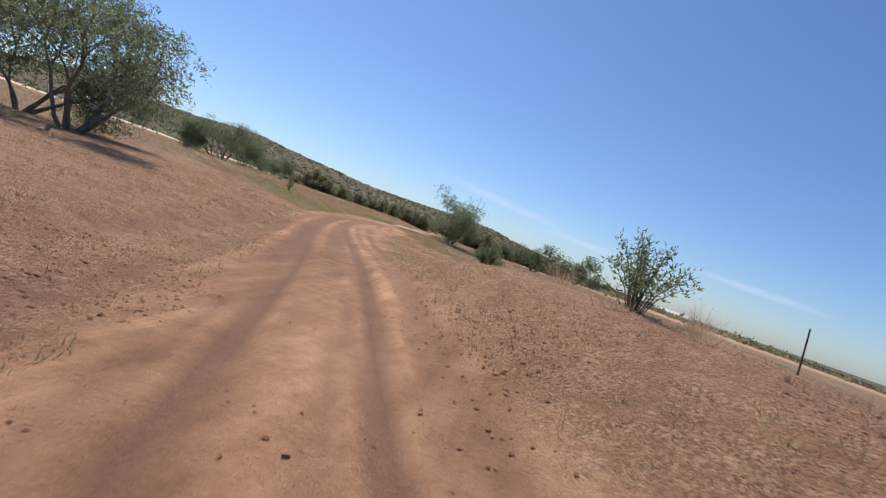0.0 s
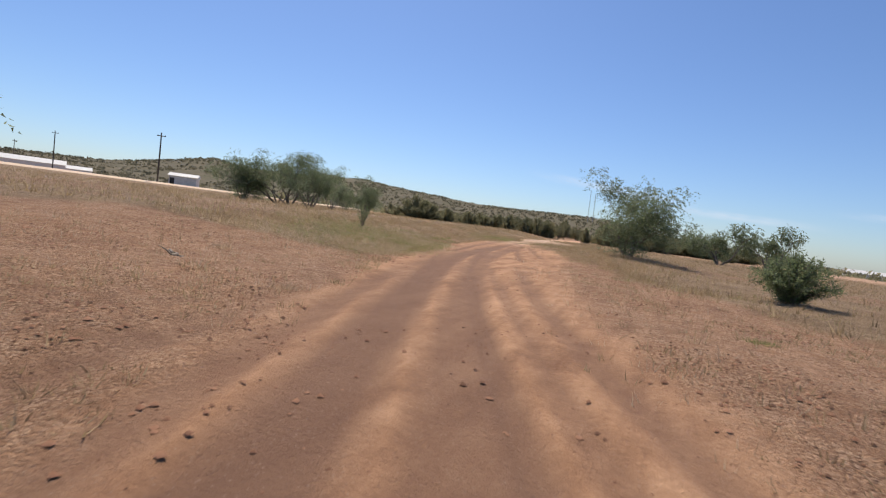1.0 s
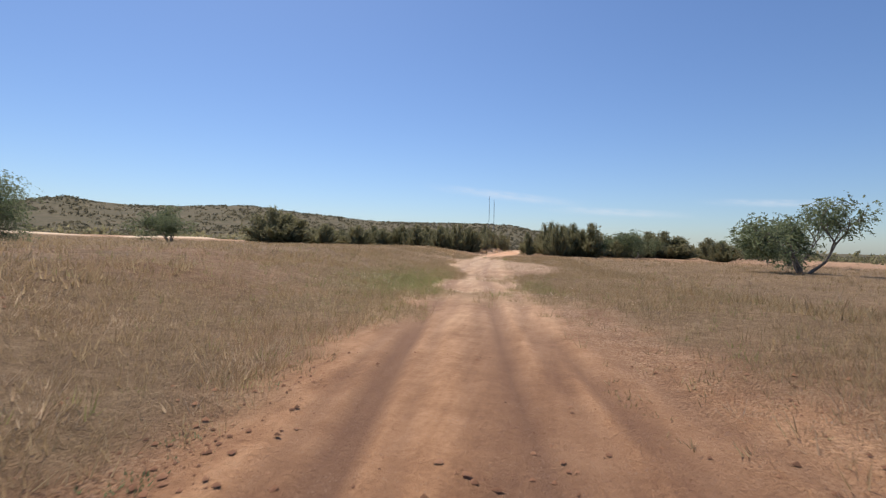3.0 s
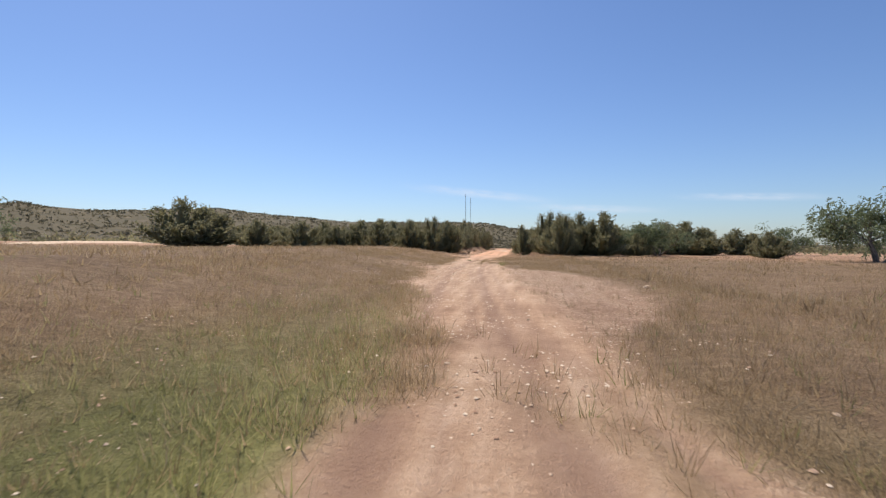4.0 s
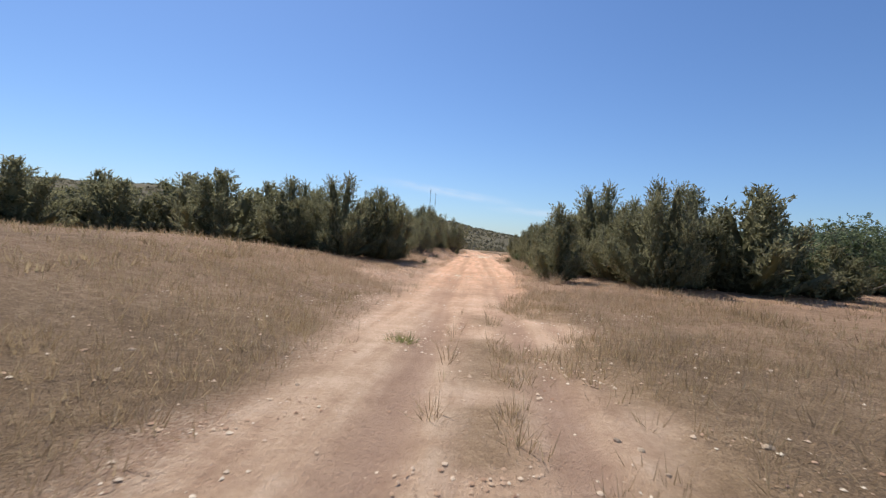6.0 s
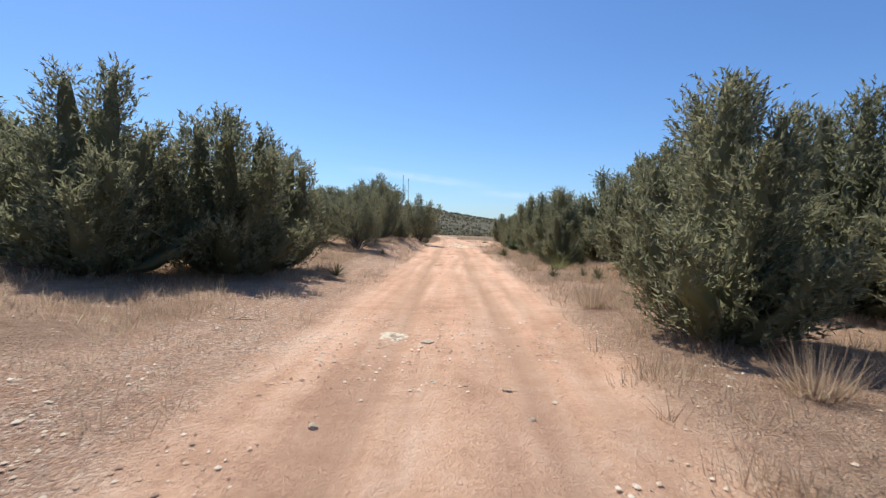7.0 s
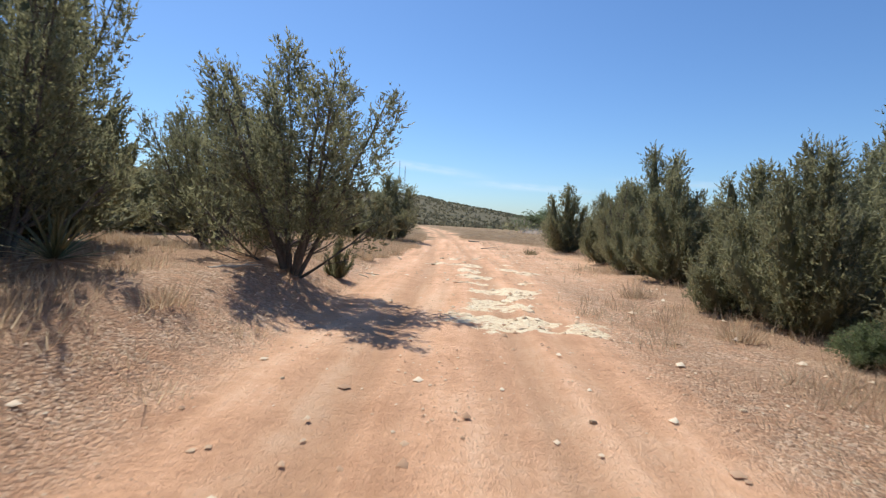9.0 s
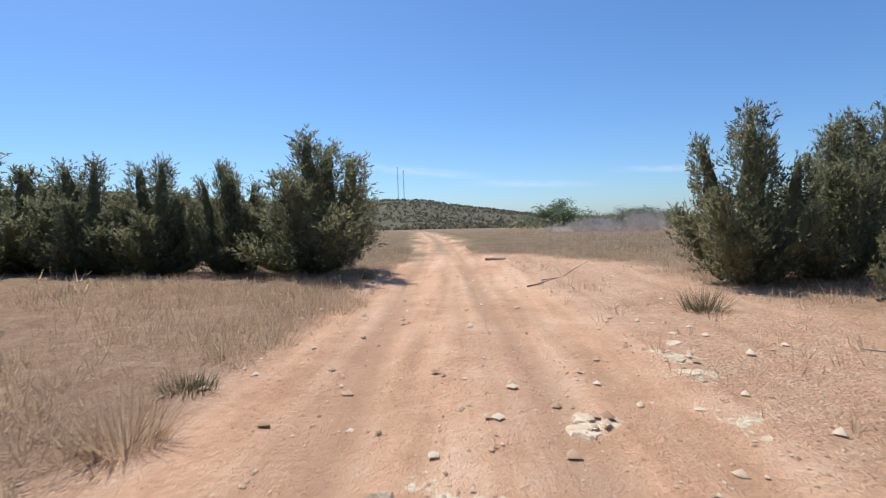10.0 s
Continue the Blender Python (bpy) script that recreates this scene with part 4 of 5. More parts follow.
def gravel(name, label, n, y0, y1, d0, d1, s0, s1, mat, seed, keep=None, power=3):
    """Many small stones, each a rough octahedron, in one mesh."""
    r = np.random.default_rng(seed)
    y = r.uniform(y0, y1, n)
    d = r.uniform(d0, d1, n)
    x = road_x(y) + d
    if keep is not None:
        ok = r.random(n) < keep(x, y, d)
        x, y = x[ok], y[ok]
    n = len(x)
    z = rough_land(x, y)
    s = (s0 + (s1 - s0) * r.random(n) ** power)[:, None, None]
    unit = np.array([[1, 0, 0], [0, 1, 0], [-1, 0, 0], [0, -1, 0], [0, 0, 0.65], [0, 0, -0.65]], float)
    v = unit[None] * r.uniform(0.6, 1.3, (n, 6, 3)) * s
    a = r.uniform(0, 6.28, n)
    c, q = np.cos(a)[:, None], np.sin(a)[:, None]
    v = np.stack([v[..., 0] * c - v[..., 1] * q, v[..., 0] * q + v[..., 1] * c, v[..., 2]], -1) + np.stack([x, y, z + s[:, 0, 0] * 0.3], -1)[:, None]
    f = np.array([[0, 1, 4], [1, 2, 4], [2, 3, 4], [3, 0, 4]])
    f = (f[None] + (np.arange(n) * 6)[:, None, None]).reshape(-1, 3)
    tagged(new(name, mesh_of(name, v.reshape(-1, 3), f, mat)), label, "gravel", kind="stuff")


CLOD = leafy("dry_clods", [(0.2, (0.10, 0.05, 0.03)), (0.5, (0.24, 0.115, 0.066)), (0.9, (0.36, 0.19, 0.11))], 0.95, 0.0)
SANDCHIPS = leafy("sandy_chips", [(0.2, (0.34, 0.19, 0.115)), (0.5, (0.54, 0.345, 0.22)), (0.9, (0.72, 0.54, 0.38))], 0.95, 0.0)
CHIPS = leafy("stone_chips", [(0.2, (0.36, 0.21, 0.13)), (0.5, (0.56, 0.38, 0.25)), (0.9, (0.80, 0.68, 0.52))], 0.95, 0.0)
off_track = lambda x, y, d: 1 - 0.85 * smooth(-np.abs(d), -1.8, -1.2)
gravel("clods", "dry red clods and litter on the bare soil", 100000, -8, 52, -8.5, 8.5, 0.008, 0.04, CLOD, 61, lambda x, y, d: off_track(x, y, d) * (1 - 0.85 * drifted(x, y)) * smooth(vnoise(x, y, 1.4, 41), 0.3, 0.7) * (masks(x, y)[0] * 0.9 + 0.1))
gravel("gravel", "loose pale limestone gravel strewn over the track", 140000, 58, 124, -5.5, 4.5, 0.005, 0.032, CHIPS, 62, lambda x, y, d: smooth(vnoise(x, y, 1.1, 42) * 0.6 + vnoise(x, y, 0.35, 44) * 0.4, 0.4, 0.72) * (0.25 + 0.75 * masks(x, y)[0]), 5)
gravel("gravel", "coarse pale gravel along the edge and the crown of the track", 42000, 80, 98, -5.5, 3.4, 0.006, 0.034, SANDCHIPS, 65, lambda x, y, d: smooth(vnoise(x, y, 0.9, 45), 0.25, 0.6) * np.clip(np.exp(-((d + 2.3 + 0.1 * (y - 88)) / 0.9) ** 2) + 0.8 * np.exp(-((d + 0.1) / 0.28) ** 2) + 0.45 * np.exp(-((d - 2.3) / 0.6) ** 2) + 0.5 * smooth(-d, 2, 3) * smooth(y, 89, 92), 0, 1), 3)
gravel("gravel", "small gravel on the shoulders of the sandy track", 95000, 118, 184, -4.6, 5.0, 0.005, 0.02, SANDCHIPS, 63, lambda x, y, d: (np.where(y > 150, 0.45, 0.12) + np.where(y > 150, 0.55, 0.88) * smooth(np.abs(d), 1.4, 2.4)) * smooth(vnoise(x, y, 1.2, 43), 0.25, 0.7) * (0.3 + 0.7 * masks(x, y)[0]), 2.0)
gravel("gravel", "broken pale rock chips on the rock patches", 9000, 150, 178, -2.5, 4.5, 0.012, 0.06, CHIPS, 64, lambda x, y, d: masks(x, y)[3] * 0.8 + 0.1)


# ---- yuccas, sticks and other small growth ----
def yucca_mesh(seed, n=70, dead=26):
    """A rosette of stiff narrow leaves about 0.6 m long: (leaves, dry leaves)."""
    r = np.random.default_rng(seed)
    sets = []
    for count, lo, hi in ((n, 0.15, 1.45), (dead, -0.25, 0.2)):
        vs, fs = [], []
        for _ in range(count):
            a, up = r.uniform(0, 6.28), r.uniform(lo, hi)
            L, w = r.uniform(0.38, 0.66), r.uniform(0.007, 0.012)
            d = Vector((math.cos(a) * math.cos(up), math.sin(a) * math.cos(up), math.sin(up)))
            s = Vector((-math.sin(a), math.cos(a), 0))
            p0 = Vector((0, 0, 0.16)) + d * 0.04
            p1 = p0 + d * L * 0.55
            p2 = p0 + d * L + Vector((0, 0, -0.06 * L))
            i = len(vs)
            ridge = d.cross(s) * w * 0.7
            vs += [p0 - s * w, p0 + ridge, p0 + s * w, p1 - s * w, p1 + ridge, p1 + s * w, p2]
            fs += [(i, i + 1, i + 4, i + 3), (i + 1, i + 2, i + 5, i + 4), (i + 3, i + 4, i + 6), (i + 4, i + 5, i + 6)]
        for v in vs:
            v.z = max(v.z, 0.01)
        sets.append((vs, fs))
    return mesh_of("leaves", *sets[0], YUCCA), mesh_of("dry_leaves", *sets[1], STRAW)


YUCCAS = [yucca_mesh(300 + k) for k in range(3)]
for k, (x, y, s) in enumerate(((-2.3, 127.6, 1.0), (3.8, 130.0, 0.9), (5.0, 129.5, 1.0), (3.2, 142.2, 1.0), (3.1, 140.4, 1.15), (4.2, 141.5, 1.25), (4.5, 142.8, 1.1), (-4.0, 153.5, 1.4), (-2.4, 135.9, 0.7), (4.9, 130.9, 0.8), (5.3, 141.8, 1.0), (5.7, 134.8, 1.2))):
    root = new("yucca")
    root.matrix_basis = Matrix.LocRotScale((x, y, hz(x, y) - 0.03), Euler((0, 0, 1.7 * k)), (s * 0.78, s * 0.78, s * 0.78))
    tagged(root, "spiky grey-green yucca rosette in the dry grass", "yucca", "yuccas")
    child("leaves", YUCCAS[k % 3][0], root, "narrow grey-green leaves")
    child("dry_leaves", YUCCAS[k % 3][1], root, "dry straw-coloured skirt")


def tuft(x, y, high, n, mat, label, seed, wide=0.24, blade=0.0045):
    """One larger clump of grass or forbs."""
    r = np.random.default_rng(seed)
    v, f = blades(r, np.full(1, x), np.full(1, y), n, high, blade, wide)
    tagged(new("grass_clump", mesh_of("grass_clump", v, f, mat)), label, "grass clump", "grass clumps")


TUFTS = ((3.3, 171.2, 0.5, YUCCA), (-2.4, 168.1, 0.2, YUCCA), (-2.5, 176.2, 0.5, YUCCA), (3.5, 96.6, 0.45, GREENISH), (0.2, 105.3, 0.35, GREENISH), (3.6, 132.8, 0.6, STRAW), (4.6, 133.6, 0.8, GREENISH), (-4.0, 133.2, 0.6, STRAW), (-2.9, 160.3, 0.5, STRAW), (-2.6, 163.4, 0.5, STRAW), (-2.4, 165.2, 0.45, STRAW), (-2.9, 164.6, 0.5, STRAW), (-2.2, 167.0, 0.4, STRAW), (-3.4, 163.9, 0.5, STRAW), (-3.2, 129.6, 0.5, STRAW), (-3.9, 136.4, 0.5, STRAW), (-3.4, 139.2, 0.5, STRAW), (4.6, 126.0, 0.6, STRAW), (3.4, 134.4, 0.55, STRAW), (3.9, 136.0, 0.6, STRAW), (3.4, 144.4, 0.5, STRAW), (3.7, 148.6, 0.5, STRAW), (3.9, 155.2, 0.5, STRAW), (3.6, 158.4, 0.5, STRAW),
         (-3.4, 157.0, 0.6, STRAW), (-3.6, 162.0, 0.6, STRAW), (-2.7, 153.2, 0.5, STRAW), (3.9, 152.0, 0.5, STRAW), (3.4, 146.4, 0.5, STRAW), (4.1, 137.4, 0.6, STRAW), (-3.0, 146.6, 0.5, STRAW), (3.5, 124.0, 0.6, STRAW), (4.2, 119.0, 0.7, STRAW), (-4.4, 119.6, 0.5, STRAW),
         (27.0, 6.0, 0.7, STRAW), (28.8, 7.4, 0.8, STRAW), (30.0, 4.0, 0.8, STRAW), (27.8, 2.0, 0.6, STRAW), (29.2, 1.0, 0.6, STRAW), (13.2, 16.8, 0.35, STRAW), (22.0, 15.2, 0.3, STRAW), (20.4, 19.6, 0.3, GREENISH), (9.5, 19, 0.35, STRAW), (5.4, 40.6, 0.3, GREENISH), (5.2, 42.4, 0.32, GREENISH), (4.3, 45.5, 0.3, GREENISH), (6.2, 41.4, 0.22, GREENISH))
for k, (x, y, h, m) in enumerate(TUFTS):
    tuft(x, y, h * (0.85 if m is STRAW else 0.75), 260, m, "tall clump of dry straw grass" if m is STRAW else "leafy green clump at the edge of the track", 400 + k)


def stick(x, y, length, thick, angle, label, twigs=2, mat=None, lift=0.0):
    """A crooked fallen branch with a few side twigs."""
    r = np.random.default_rng(int(abs(x * 31 + y * 17)))
    pts = []
    for q in np.linspace(-0.5, 0.5, 7):
        pts.append(Vector((q * length, r.normal() * 0.05 * length, thick * 0.6 + lift * math.sin((q + 0.5) * 3.14))))
    vs, fs = tube(pts, [thick * (1.0 - 0.6 * k / 6) * r.uniform(0.85, 1.1) for k in range(7)], 6)
    ob = new("stick", mesh_of("stick", vs, fs, mat or DEADWOOD, soft=True))
    ob.matrix_basis = Matrix.LocRotScale((x, y, hz(x, y)), Euler((0, 0, radians(angle))), None)
    tagged(ob, label, "stick", "fallen sticks")
    for _ in range(twigs):
        p = pts[r.integers(1, 6)]
        e = p + Vector((r.uniform(0.1, 0.4), r.choice([-1, 1]) * r.uniform(0.1, 0.35), r.uniform(0.0, 0.18))) * length
        child("twig", mesh_of("twig", *tube([p, (p + e) / 2 + Vector((0, 0, 0.02)), e], [thick * 0.5, thick * 0.35, thick * 0.12], 5), mat or DEADWOOD, soft=True), ob)


STICK = "bleached dead stick lying on the ground"
for x, y, L, th, a, tw in ((0.1, 134.6, 0.42, 0.009, 20, 2), (0.5, 140.7, 0.22, 0.007, 5, 1), (-3.1, 155.7, 0.9, 0.03, 55, 1), (-2.0, 159.9, 0.55, 0.022, -55, 0), (-2.7, 161.1, 0.5, 0.02, 40, 0), (-2.6, 160.5, 0.45, 0.02, -70, 0), (-1.9, 160.5, 0.35, 0.02, -20, 0), (10.4, 17.0, 1.1, 0.035, -25, 1), (3.2, 139.6, 0.5, 0.012, 60, 2), (4.0, 168.8, 0.5, 0.014, -40, 2), (-2.3, 121.8, 0.45, 0.012, 10, 2)):
    stick(x, y, L, th, a, STICK, tw, PALEWOOD if 155 < y < 162 else DEADWOOD)
stick(1.0, 181.2, 0.7, 0.07, 12, "short pale weathered log lying across the grass", 0, PALEWOOD)
stick(1.7, 175.2, 2.2, 0.018, 62, "long thin dead branch lying over scraped earth", 3)
stick(7.0, 170.8, 2.6, 0.04, -30, "arched dead branches under a juniper", 6, BARK, 0.45)
stick(-4.2, 160.4, 1.8, 0.03, 20, "tangle of dead branches below a juniper", 6, BARK, 0.2)
stick(6.2, 163.6, 1.6, 0.03, 100, "tangle of dead branches below a juniper", 6, BARK, 0.25)
rock(15.7, 10.9, 0.17, False, "dark square-edged stone on red soil")
for k, (x, y, s) in enumerate(((-1.94, 165.7, 0.09), (-1.8, 165.0, 0.08), (-0.46, 166.3, 0.10), (0.3, 165.2, 0.11), (-0.6, 164.1, 0.12), (5.5, 77.7, 0.13), (0.6, 120.9, 0.09), (0.1, 121.2, 0.08))):
    rock(x, y, s, k != 5)


def slab(x, y, size, seed):
    """A low ledge of bare limestone with a broken outline."""
    r = np.random.default_rng(seed)
    n = 11
    ring = [(math.cos(6.283 * k / n) * size * r.uniform(0.55, 1.15) * 1.4, math.sin(6.283 * k / n) * size * r.uniform(0.55, 1.15)) for k in range(n)]
    bm = bmesh.new()
    low = [bm.verts.new((px, py, -0.1)) for px, py in ring]
    mid = [bm.verts.new((px, py, r.uniform(-0.02, -0.004))) for px, py in ring]
    top = [bm.verts.new((px * 0.78, py * 0.78, r.uniform(0.006, 0.016))) for px, py in ring]
    for a, c in ((low, mid), (mid, top)):
        for k in range(n):
            bm.faces.new((a[k], a[(k + 1) % n], c[(k + 1) % n], c[k]))
    bm.faces.new(top)
    me = bpy.data.meshes.new("flat_rock")
    bm.to_mesh(me)
    bm.free()
    me.materials.append(LIMESTONE)
    ob = new("flat_rock", me)
    ob.matrix_basis = Matrix.LocRotScale((x, y, hz(x, y) - 0.006), Euler((0, 0, r.uniform(0, 6.28))), None)
    tagged(ob, "low pale limestone ledge showing through the track", "rock ledge", "limestone ledges")


lrng = np.random.default_rng(77)
for cd, cy, w in OUTCROPS[:-1]:
    for _ in range(2):
        y = cy + lrng.normal() * 0.6 * w
        slab(road_x(y) + cd + lrng.normal() * 0.5 * w, y, lrng.uniform(0.05, 0.12), int(lrng.integers(0, 9999)))

# ---- the far side of the fields ----
PALEWALL = grainy("white_painted_metal", [(0.3, (0.55, 0.53, 0.48)), (0.6, (0.72, 0.70, 0.65)), (0.8, (0.8, 0.79, 0.75))], 1.5, 0.6, relief=0.1)
DOORWAY_SHADE = grainy("painted_doorway_shade", [(0.3, (0.04, 0.035, 0.03)), (0.7, (0.08, 0.07, 0.06))], 2, 0.9)
POLEWOOD = grainy("weathered_pole_wood", [(0.3, (0.05, 0.04, 0.035)), (0.7, (0.13, 0.105, 0.085))], 3, 0.9)
STEEL = grainy("galvanised_steel", [(0.3, (0.30, 0.30, 0.30)), (0.7, (0.45, 0.45, 0.46))], 4, 0.5, relief=0.05)


def box(bm, x0, x1, y0, y1, z0, z1):
    q = [bm.verts.new(p) for p in ((x0, y0, z0), (x1, y0, z0), (x1, y1, z0), (x0, y1, z0), (x0, y0, z1), (x1, y0, z1), (x1, y1, z1), (x0, y1, z1))]
    for f in ((3, 2, 1, 0), (4, 5, 6, 7), (0, 1, 5, 4), (1, 2, 6, 5), (2, 3, 7, 6), (3, 0, 4, 7)):
        bm.faces.new([q[i] for i in f])


def shed(x, y, angle, L, D, H, label):
    root = new("shed")
    root.matrix_basis = pose(x, y, float(land(np.array([x]), np.array([y]))[0]) - 0.1, 0, 0, angle)
    tagged(root, label, "shed", "farm sheds")
    bm = bmesh.new()
    box(bm, -L / 2, L / 2, -D / 2, D / 2, 0, H)
    part("wall", bm, PALEWALL, root)
    bm = bmesh.new()
    e = [(-L / 2 - 0.3, -D / 2 - 0.4, H - 0.1), (L / 2 + 0.3, -D / 2 - 0.4, H - 0.1), (L / 2 + 0.3, D / 2 + 0.4, H - 0.1), (-L / 2 - 0.3, D / 2 + 0.4, H - 0.1), (-L / 2 - 0.3, 0, H + D * 0.16), (L / 2 + 0.3, 0, H + D * 0.16)]
    q = [bm.verts.new(p) for p in e]
    for f in ((0, 1, 5, 4), (2, 3, 4, 5), (1, 2, 5), (3, 0, 4), (3, 2, 1, 0)):
        bm.faces.new([q[i] for i in f])
    part("roof", bm, PALEWALL, root, "shallow white metal roof")
    # no opening is cut: a near-black slab imitates the doorway's shade
    bm = bmesh.new()
    box(bm, -L * 0.46, -L * 0.3, -D / 2 - 0.05, -D / 2 + 0.02, 0, H * 0.75)
    part("door", bm, DOORWAY_SHADE, root, "thin dark slab painted as the shade of an open doorway")


shed(-95, 105.5, 40, 6.4, 4.5, 2.6, "small white shed beside the far road")
shed(-236, 140, 60, 34, 12, 3.4, "long low farm building with a white roof")
shed(-258, 176, 60, 16, 10, 3.2, "low farm building with a white roof")
shed(118, 330, 10, 22, 10, 3.2, "distant pale building beyond the scrub")


def utility_pole(x, y, high):
    root = new("utility_pole")
    root.matrix_basis = pose(x, y, float(land(np.array([x]), np.array([y]))[0]) - 0.3, 0, 0, 35)
    tagged(root, "dark wooden utility pole with a short crossarm", "utility pole", "utility poles")
    vs, fs = tube([(0, 0, 0), (0.02, 0, high * 0.5), (0, 0, high)], [0.19, 0.165, 0.13], 8)
    child("pole", mesh_of("pole", vs, fs, POLEWOOD, soft=True), root)
    bm = bmesh.new()
    box(bm, -0.9, 0.9, 0.13, 0.24, high - 0.75, high - 0.6)
    arm = part("crossarm", bm, POLEWOOD, root)
    for px in (-0.75, 0.0, 0.75):
        bm = bmesh.new()
        bmesh.ops.create_cone(bm, cap_ends=True, segments=8, radius1=0.06, radius2=0.04, depth=0.2, matrix=Matrix.Translation((px, 0.185, high - 0.5)))
        part("insulator", bm, STEEL, arm)


for x, y, h in ((-83, 88.6, 11.3), (-156, 109, 12.5), (-250, 146, 12.5), (-262, 140, 12.5)):
    utility_pole(x, y, h)
post = new("fence_post", mesh_of("fence_post", *tube([(0, 0, -0.3), (0.01, 0, 1.4), (0, 0, 3.1)], [0.05, 0.05, 0.045], 8), POLEWOOD))
post.matrix_basis = pose(41, 21.5, hz(41, 21.5), 4, -6, 0)
tagged(post, "thin dark post standing beyond the red bank", "post")

# graded road along the left-hand fields
bm = bmesh.new()
prev = None
for y in np.arange(-60, 330, 6.0):
    x = -86 + 0.06 * y
    xs = np.array([x - 3.6, x - 1.8, x, x + 1.8, x + 3.6])
    zs = land(xs, np.full(5, y)) + np.array([-0.2, 0.30, 0.36, 0.30, -0.2])
    row = [bm.verts.new((a, y, c)) for a, c in zip(xs, zs)]
    if prev:
        for k in range(4):
            bm.faces.new((prev[k], prev[k + 1], row[k + 1], row[k]))
    prev = row
me = bpy.data.meshes.new("road")
bm.to_mesh(me)
bm.free()
me.materials.append(LIMESTONE)
tagged(new("road", me), "pale graded caliche road", "road", kind="structure")


def mast(x, y, z, high):
    root = new("radio_mast")
    root.matrix_basis = pose(x, y, z, 0, 0, 15)
    tagged(root, "slender lattice radio mast on the far hill", "radio mast", "radio masts")
    w = 0.55
    feet = [(w * math.cos(a), w * math.sin(a)) for a in (0, 2.094, 4.189)]
    for fx, fy in feet:
        child("leg", mesh_of("leg", *tube([(fx, fy, 0), (fx, fy, high)], [0.13, 0.11], 5), STEEL), root)
    pieces = []
    for k in range(int(high / 2.5)):
        for i in range(3):
            a, c = feet[i], feet[(i + 1) % 3]
            pieces.append(tube([(*a, k * 2.5), (*c, k * 2.5 + 2.5)], [0.06, 0.06], 3))
    child("lattice", mesh_of("lattice", *join(pieces), STEEL), root)


for az, r, top in ((-6.8, 800, 5.5), (-6.25, 820, 5.1)):
    mx, my = 5 + r * math.sin(radians(az)), 62 + r * math.cos(radians(az))
    mz = float(land(np.array([mx]), np.array([my]))[0]) - 1
    mast(mx, my, mz, r * math.tan(radians(top)) + 1.4 - mz)

# scrub over the hills: far clumps, too many to count
r = np.random.default_rng(91)
n = 12000
az = np.radians(r.uniform(-75, 40, n))
rr = 330 + 720 * r.random(n) ** 0.8
hx, hy = rr * np.sin(az), 90 + rr * np.cos(az)
ok = vnoise(hx, hy, 60, 51) + 0.5 * vnoise(hx, hy, 18, 52) > 0.55
hx, hy = hx[ok], hy[ok]
n = len(hx)
size = r.uniform(1.0, 2.3, n)
m = 9
c = np.repeat(np.stack([hx, hy, land(hx, hy) + size * 0.4], -1), m, 0) + r.normal(size=(n * m, 3)) * np.repeat(size, m)[:, None] * np.array([0.55, 0.55, 0.35])
v, f = leaves(r, c, r.normal(size=(n * m, 3)) + np.array([0, 0, 0.6]), np.repeat(size, m) * r.uniform(0.7, 1.5, n * m), 0.45)
tagged(new("hill_scrub", mesh_of("hill_scrub", v, f, HILLBRUSH)), "scrub scattered over the far hills, with distance haze put into its colour", "scrub", kind="stuff")

# a row of scrub at the foot of the hills, and low bushes in the fields
n = 450
hy = r.uniform(150, 330, n)
hx = road_x(hy) + np.where(r.random(n) < 0.55, -1, 1) * r.uniform(22, 150, n)
size = r.uniform(0.8, 2.0, n)
m = 22
c = np.repeat(np.stack([hx, hy, land(hx, hy) + size * 0.6], -1), m, 0) + r.normal(size=(n * m, 3)) * np.repeat(size, m)[:, None] * np.array([0.6, 0.6, 0.4])
v, f = leaves(r, c, r.normal(size=(n * m, 3)) + np.array([0, 0, 0.8]), np.repeat(size, m) * r.uniform(0.35, 0.8, n * m), 0.4)
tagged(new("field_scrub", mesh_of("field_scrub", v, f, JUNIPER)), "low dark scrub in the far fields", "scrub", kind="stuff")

# dust hanging over the far end of the field, thrown up from the bare ground
DUST, nt, b = material("hanging_dust", 1.0)
b.inputs["Base Color"].default_value = (0.80, 0.68, 0.55, 1)
b.inputs["Specular IOR Level"].default_value = 0.0
uv = nt.nodes.new("ShaderNodeUVMap")
sepx = nt.nodes.new("ShaderNodeSeparateXYZ")
nt.links.new(uv.outputs[0], sepx.inputs[0])
puff = noise_node(nt, 0.55, 5, 0.6, place(nt))
low_down = maths(nt, "SUBTRACT", 1.0, sepx.outputs[1])
across = maths(nt, "SINE", maths(nt, "MULTIPLY", sepx.outputs[0], math.pi))
body = maths(nt, "MULTIPLY", maths(nt, "MULTIPLY", across, low_down), maths(nt, "MULTIPLY", maths(nt, "SUBTRACT", puff.outputs[0], 0.3, True), 5.0))
tr = nt.nodes.new("ShaderNodeBsdfTranslucent")
tr.inputs["Color"].default_value = (0.80, 0.68, 0.55, 1)
both, veil, ms = nt.nodes.new("ShaderNodeMixShader"), nt.nodes.new("ShaderNodeBsdfTransparent"), nt.nodes.new("ShaderNodeMixShader")
nt.links.new(b.outputs[0], both.inputs[1])
nt.links.new(tr.outputs[0], both.inputs[2])
nt.links.new(maths(nt, "MINIMUM", body, 0.66), ms.inputs[0])
nt.links.new(veil.outputs[0], ms.inputs[1])
nt.links.new(both.outputs[0], ms.inputs[2])
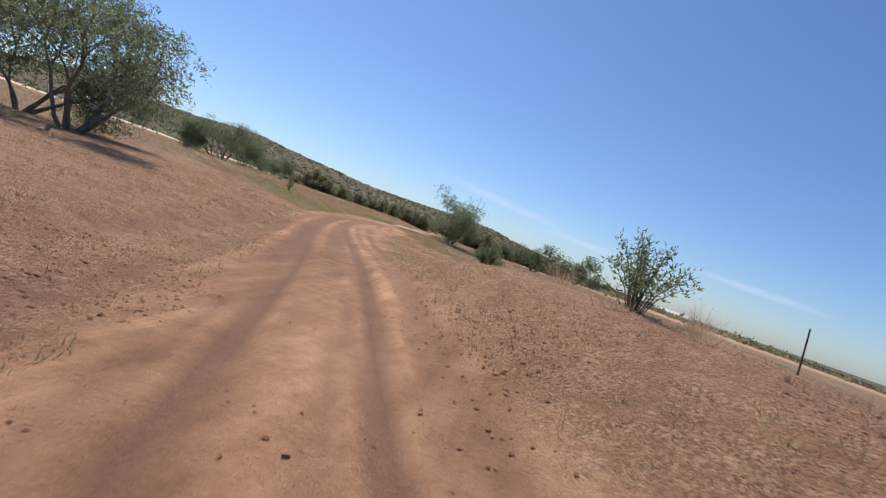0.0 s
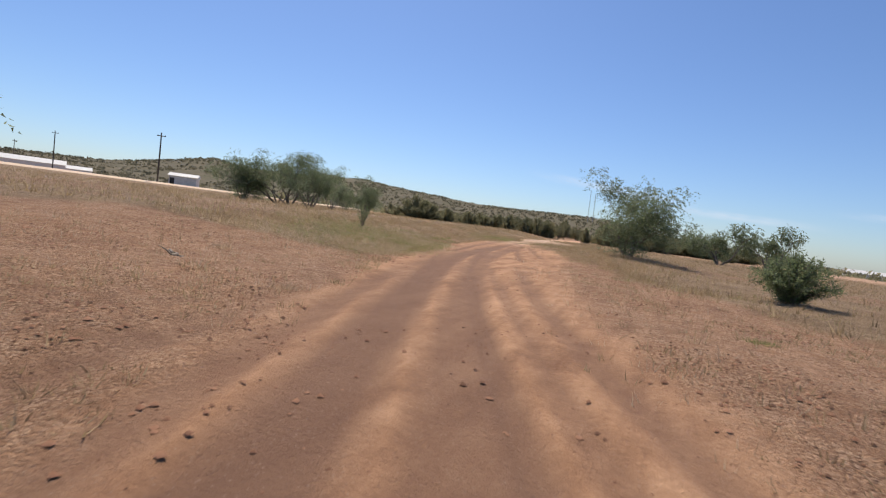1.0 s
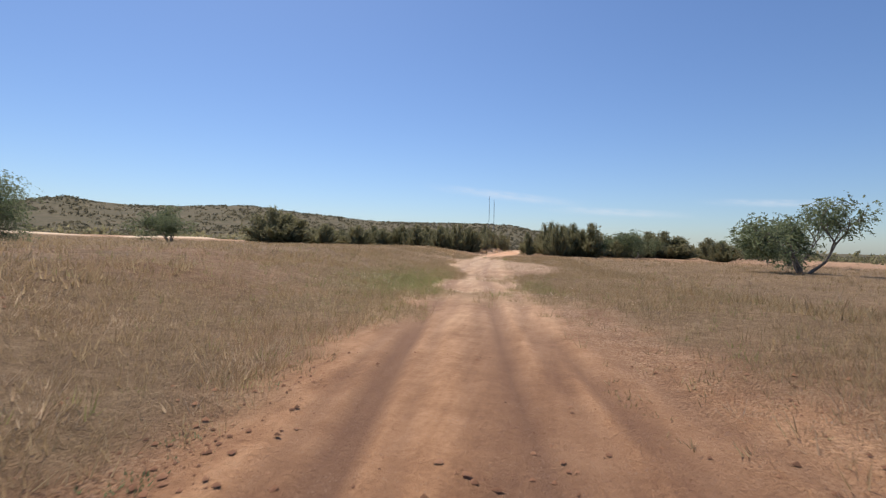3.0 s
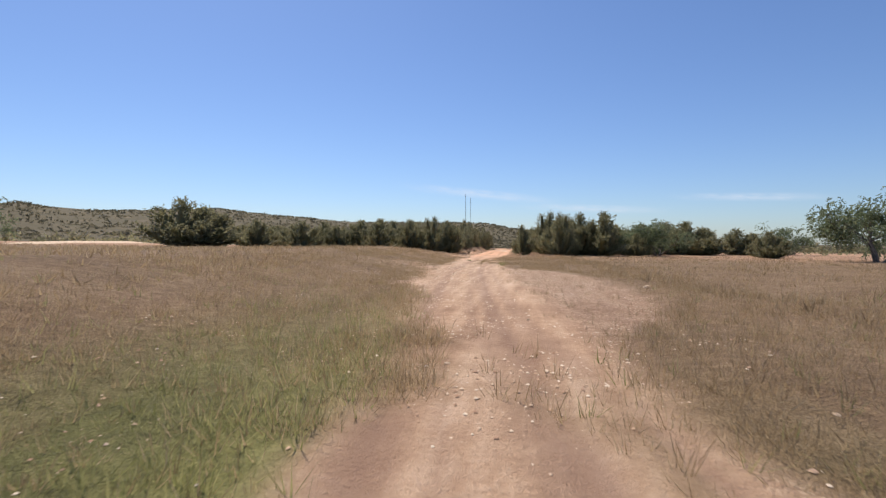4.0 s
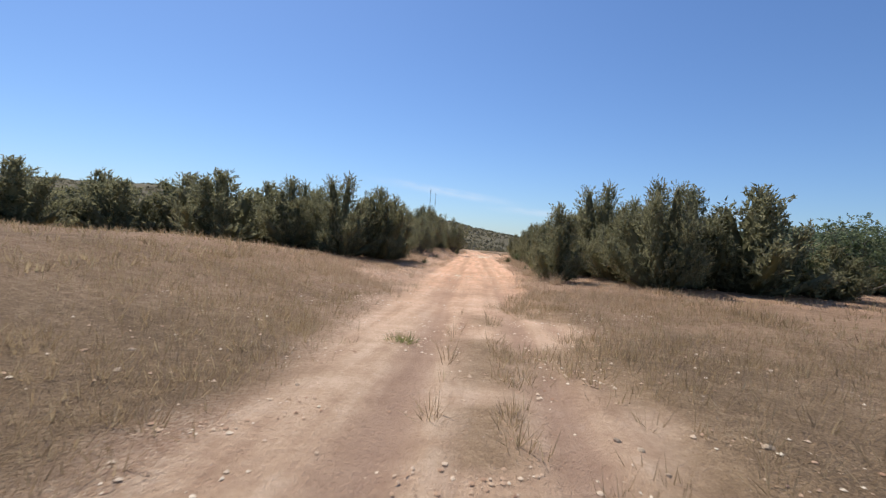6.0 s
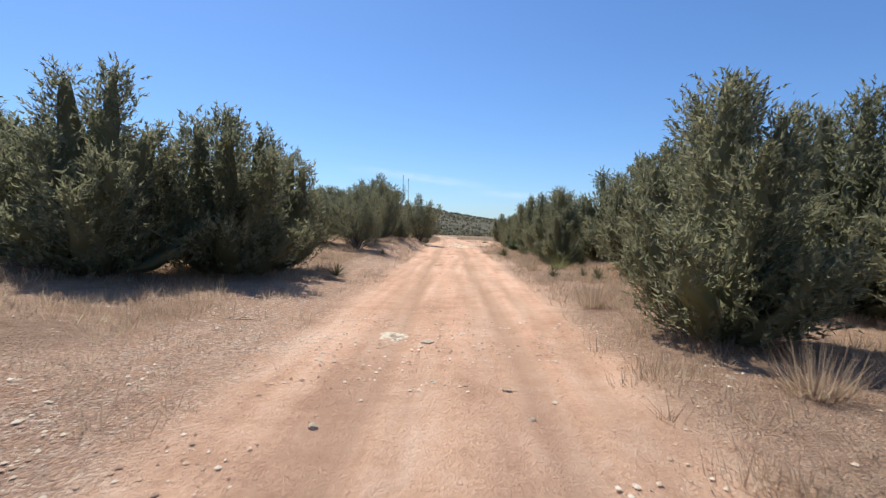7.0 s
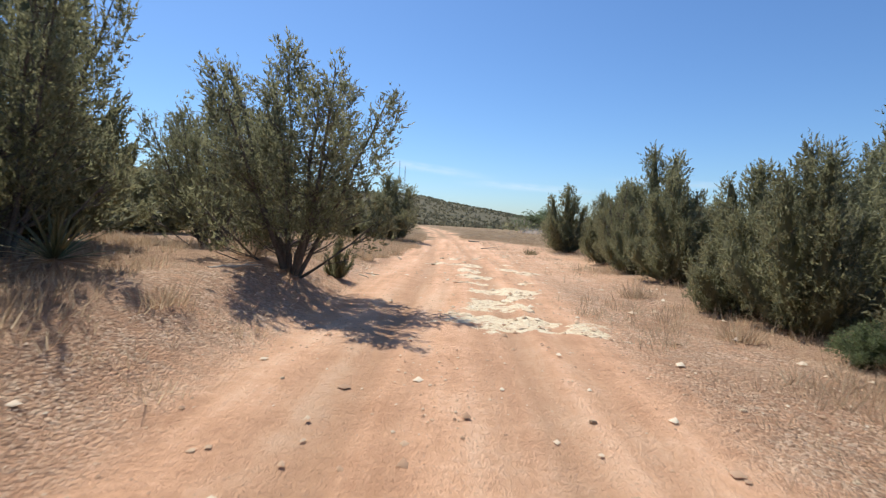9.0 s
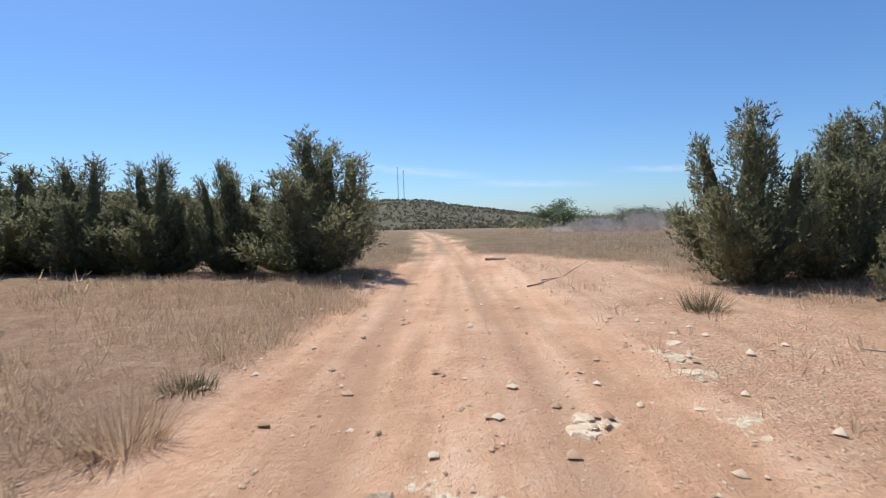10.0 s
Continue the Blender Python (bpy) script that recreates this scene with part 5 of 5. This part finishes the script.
nt.links.new(ms.outputs[0], nt.nodes["Material Output"].inputs["Surface"])


def dust_cloud(x, y, wide, high, layers=5):
    """A low cloud of dust: curved veils one behind the other, thinning out upwards and to the ends."""
    r = np.random.default_rng(int(x * 7 + y))
    vs, fs, uvs = [], [], []
    for layer in range(layers):
        w, h, sx = wide * r.uniform(0.5, 1.0), high * r.uniform(0.55, 1.0), r.normal() * wide * 0.14
        for k in range(13):
            q = k / 12
            for j in range(4):
                px = x + sx + (q - 0.5) * w
                py = y + layer * 0.9 + 0.5 * math.sin(q * 5 + layer) + 0.25 * j
                vs.append((px, py, float(land(np.array([px]), np.array([py]))[0]) - 0.05 + h * j / 3))
                uvs.append((q, j / 3))
        n0 = layer * 52
        fs += [(n0 + 4 * k + j, n0 + 4 * k + 4 + j, n0 + 4 * k + 5 + j, n0 + 4 * k + j + 1) for k in range(12) for j in range(3)]
    me = mesh_of("dust_cloud", vs, fs, DUST, soft=True)
    lay = me.uv_layers.new(name="uv")
    for lp in me.loops:
        lay.data[lp.index].uv = uvs[lp.vertex_index]
    tagged(new("dust_cloud", me), "thin tan dust drifting low over the dry field", "dust", kind="stuff")


for x, y, w, h in ((13.6, 213, 5, 1.9), (17.6, 214, 6, 2.8), (10.2, 214, 4, 1.1)):
    dust_cloud(x, y, w, h)

# thin streaks of high cloud low over the hills
CLOUD = bpy.data.materials.new("thin_cloud")
CLOUD.use_nodes = True
nt = CLOUD.node_tree
nt.nodes.clear()
out = nt.nodes.new("ShaderNodeOutputMaterial")
clear, glow, ms = nt.nodes.new("ShaderNodeBsdfTransparent"), nt.nodes.new("ShaderNodeEmission"), nt.nodes.new("ShaderNodeMixShader")
glow.inputs["Color"].default_value, glow.inputs["Strength"].default_value = (0.80, 0.88, 1.0, 1), 0.95
uv = nt.nodes.new("ShaderNodeUVMap")
sepx = nt.nodes.new("ShaderNodeSeparateXYZ")
nt.links.new(uv.outputs[0], sepx.inputs[0])
mp = nt.nodes.new("ShaderNodeMapping")
mp.inputs["Scale"].default_value = (5, 1.3, 1)
nt.links.new(uv.outputs[0], mp.inputs["Vector"])
wisp = noise_node(nt, 1.6, 6, 0.6, mp.outputs[0])
edge = lambda s: maths(nt, "POWER", maths(nt, "SINE", maths(nt, "MULTIPLY", s, math.pi)), 1.6)
fade = maths(nt, "MULTIPLY", edge(sepx.outputs[0]), edge(sepx.outputs[1]))
amount = maths(nt, "MULTIPLY", maths(nt, "MULTIPLY", fade, maths(nt, "SUBTRACT", wisp.outputs[0], 0.25, True)), 1.1, True)
nt.links.new(amount, ms.inputs[0])
nt.links.new(clear.outputs[0], ms.inputs[1])
nt.links.new(glow.outputs[0], ms.inputs[2])
nt.links.new(ms.outputs[0], out.inputs["Surface"])
for a0, e0, a1, e1, thick in ((-15, 6.6, 5, 4.5, 1.3), (14, 4.9, 30, 4.2, 1.0), (-2, 4.2, 16, 3.4, 1.1)):
    vs, fs, uvs = [], [], []
    for k in range(17):
        q = k / 16
        az, el = radians(a0 + (a1 - a0) * q), e0 + (e1 - e0) * q
        for s in (-0.5, 0.5):
            e = radians(el + s * thick)
            vs.append((4000 * math.sin(az), 90 + 4000 * math.cos(az), 4000 * math.tan(e)))
            uvs.append((q, s + 0.5))
    fs = [(2 * k, 2 * k + 2, 2 * k + 3, 2 * k + 1) for k in range(16)]
    me = mesh_of("cloud", vs, fs, CLOUD)
    lay = me.uv_layers.new(name="uv")
    for lp in me.loops:
        lay.data[lp.index].uv = uvs[lp.vertex_index]
    tagged(new("cloud", me), "thin white streak of high cloud", "cloud", kind="structure")
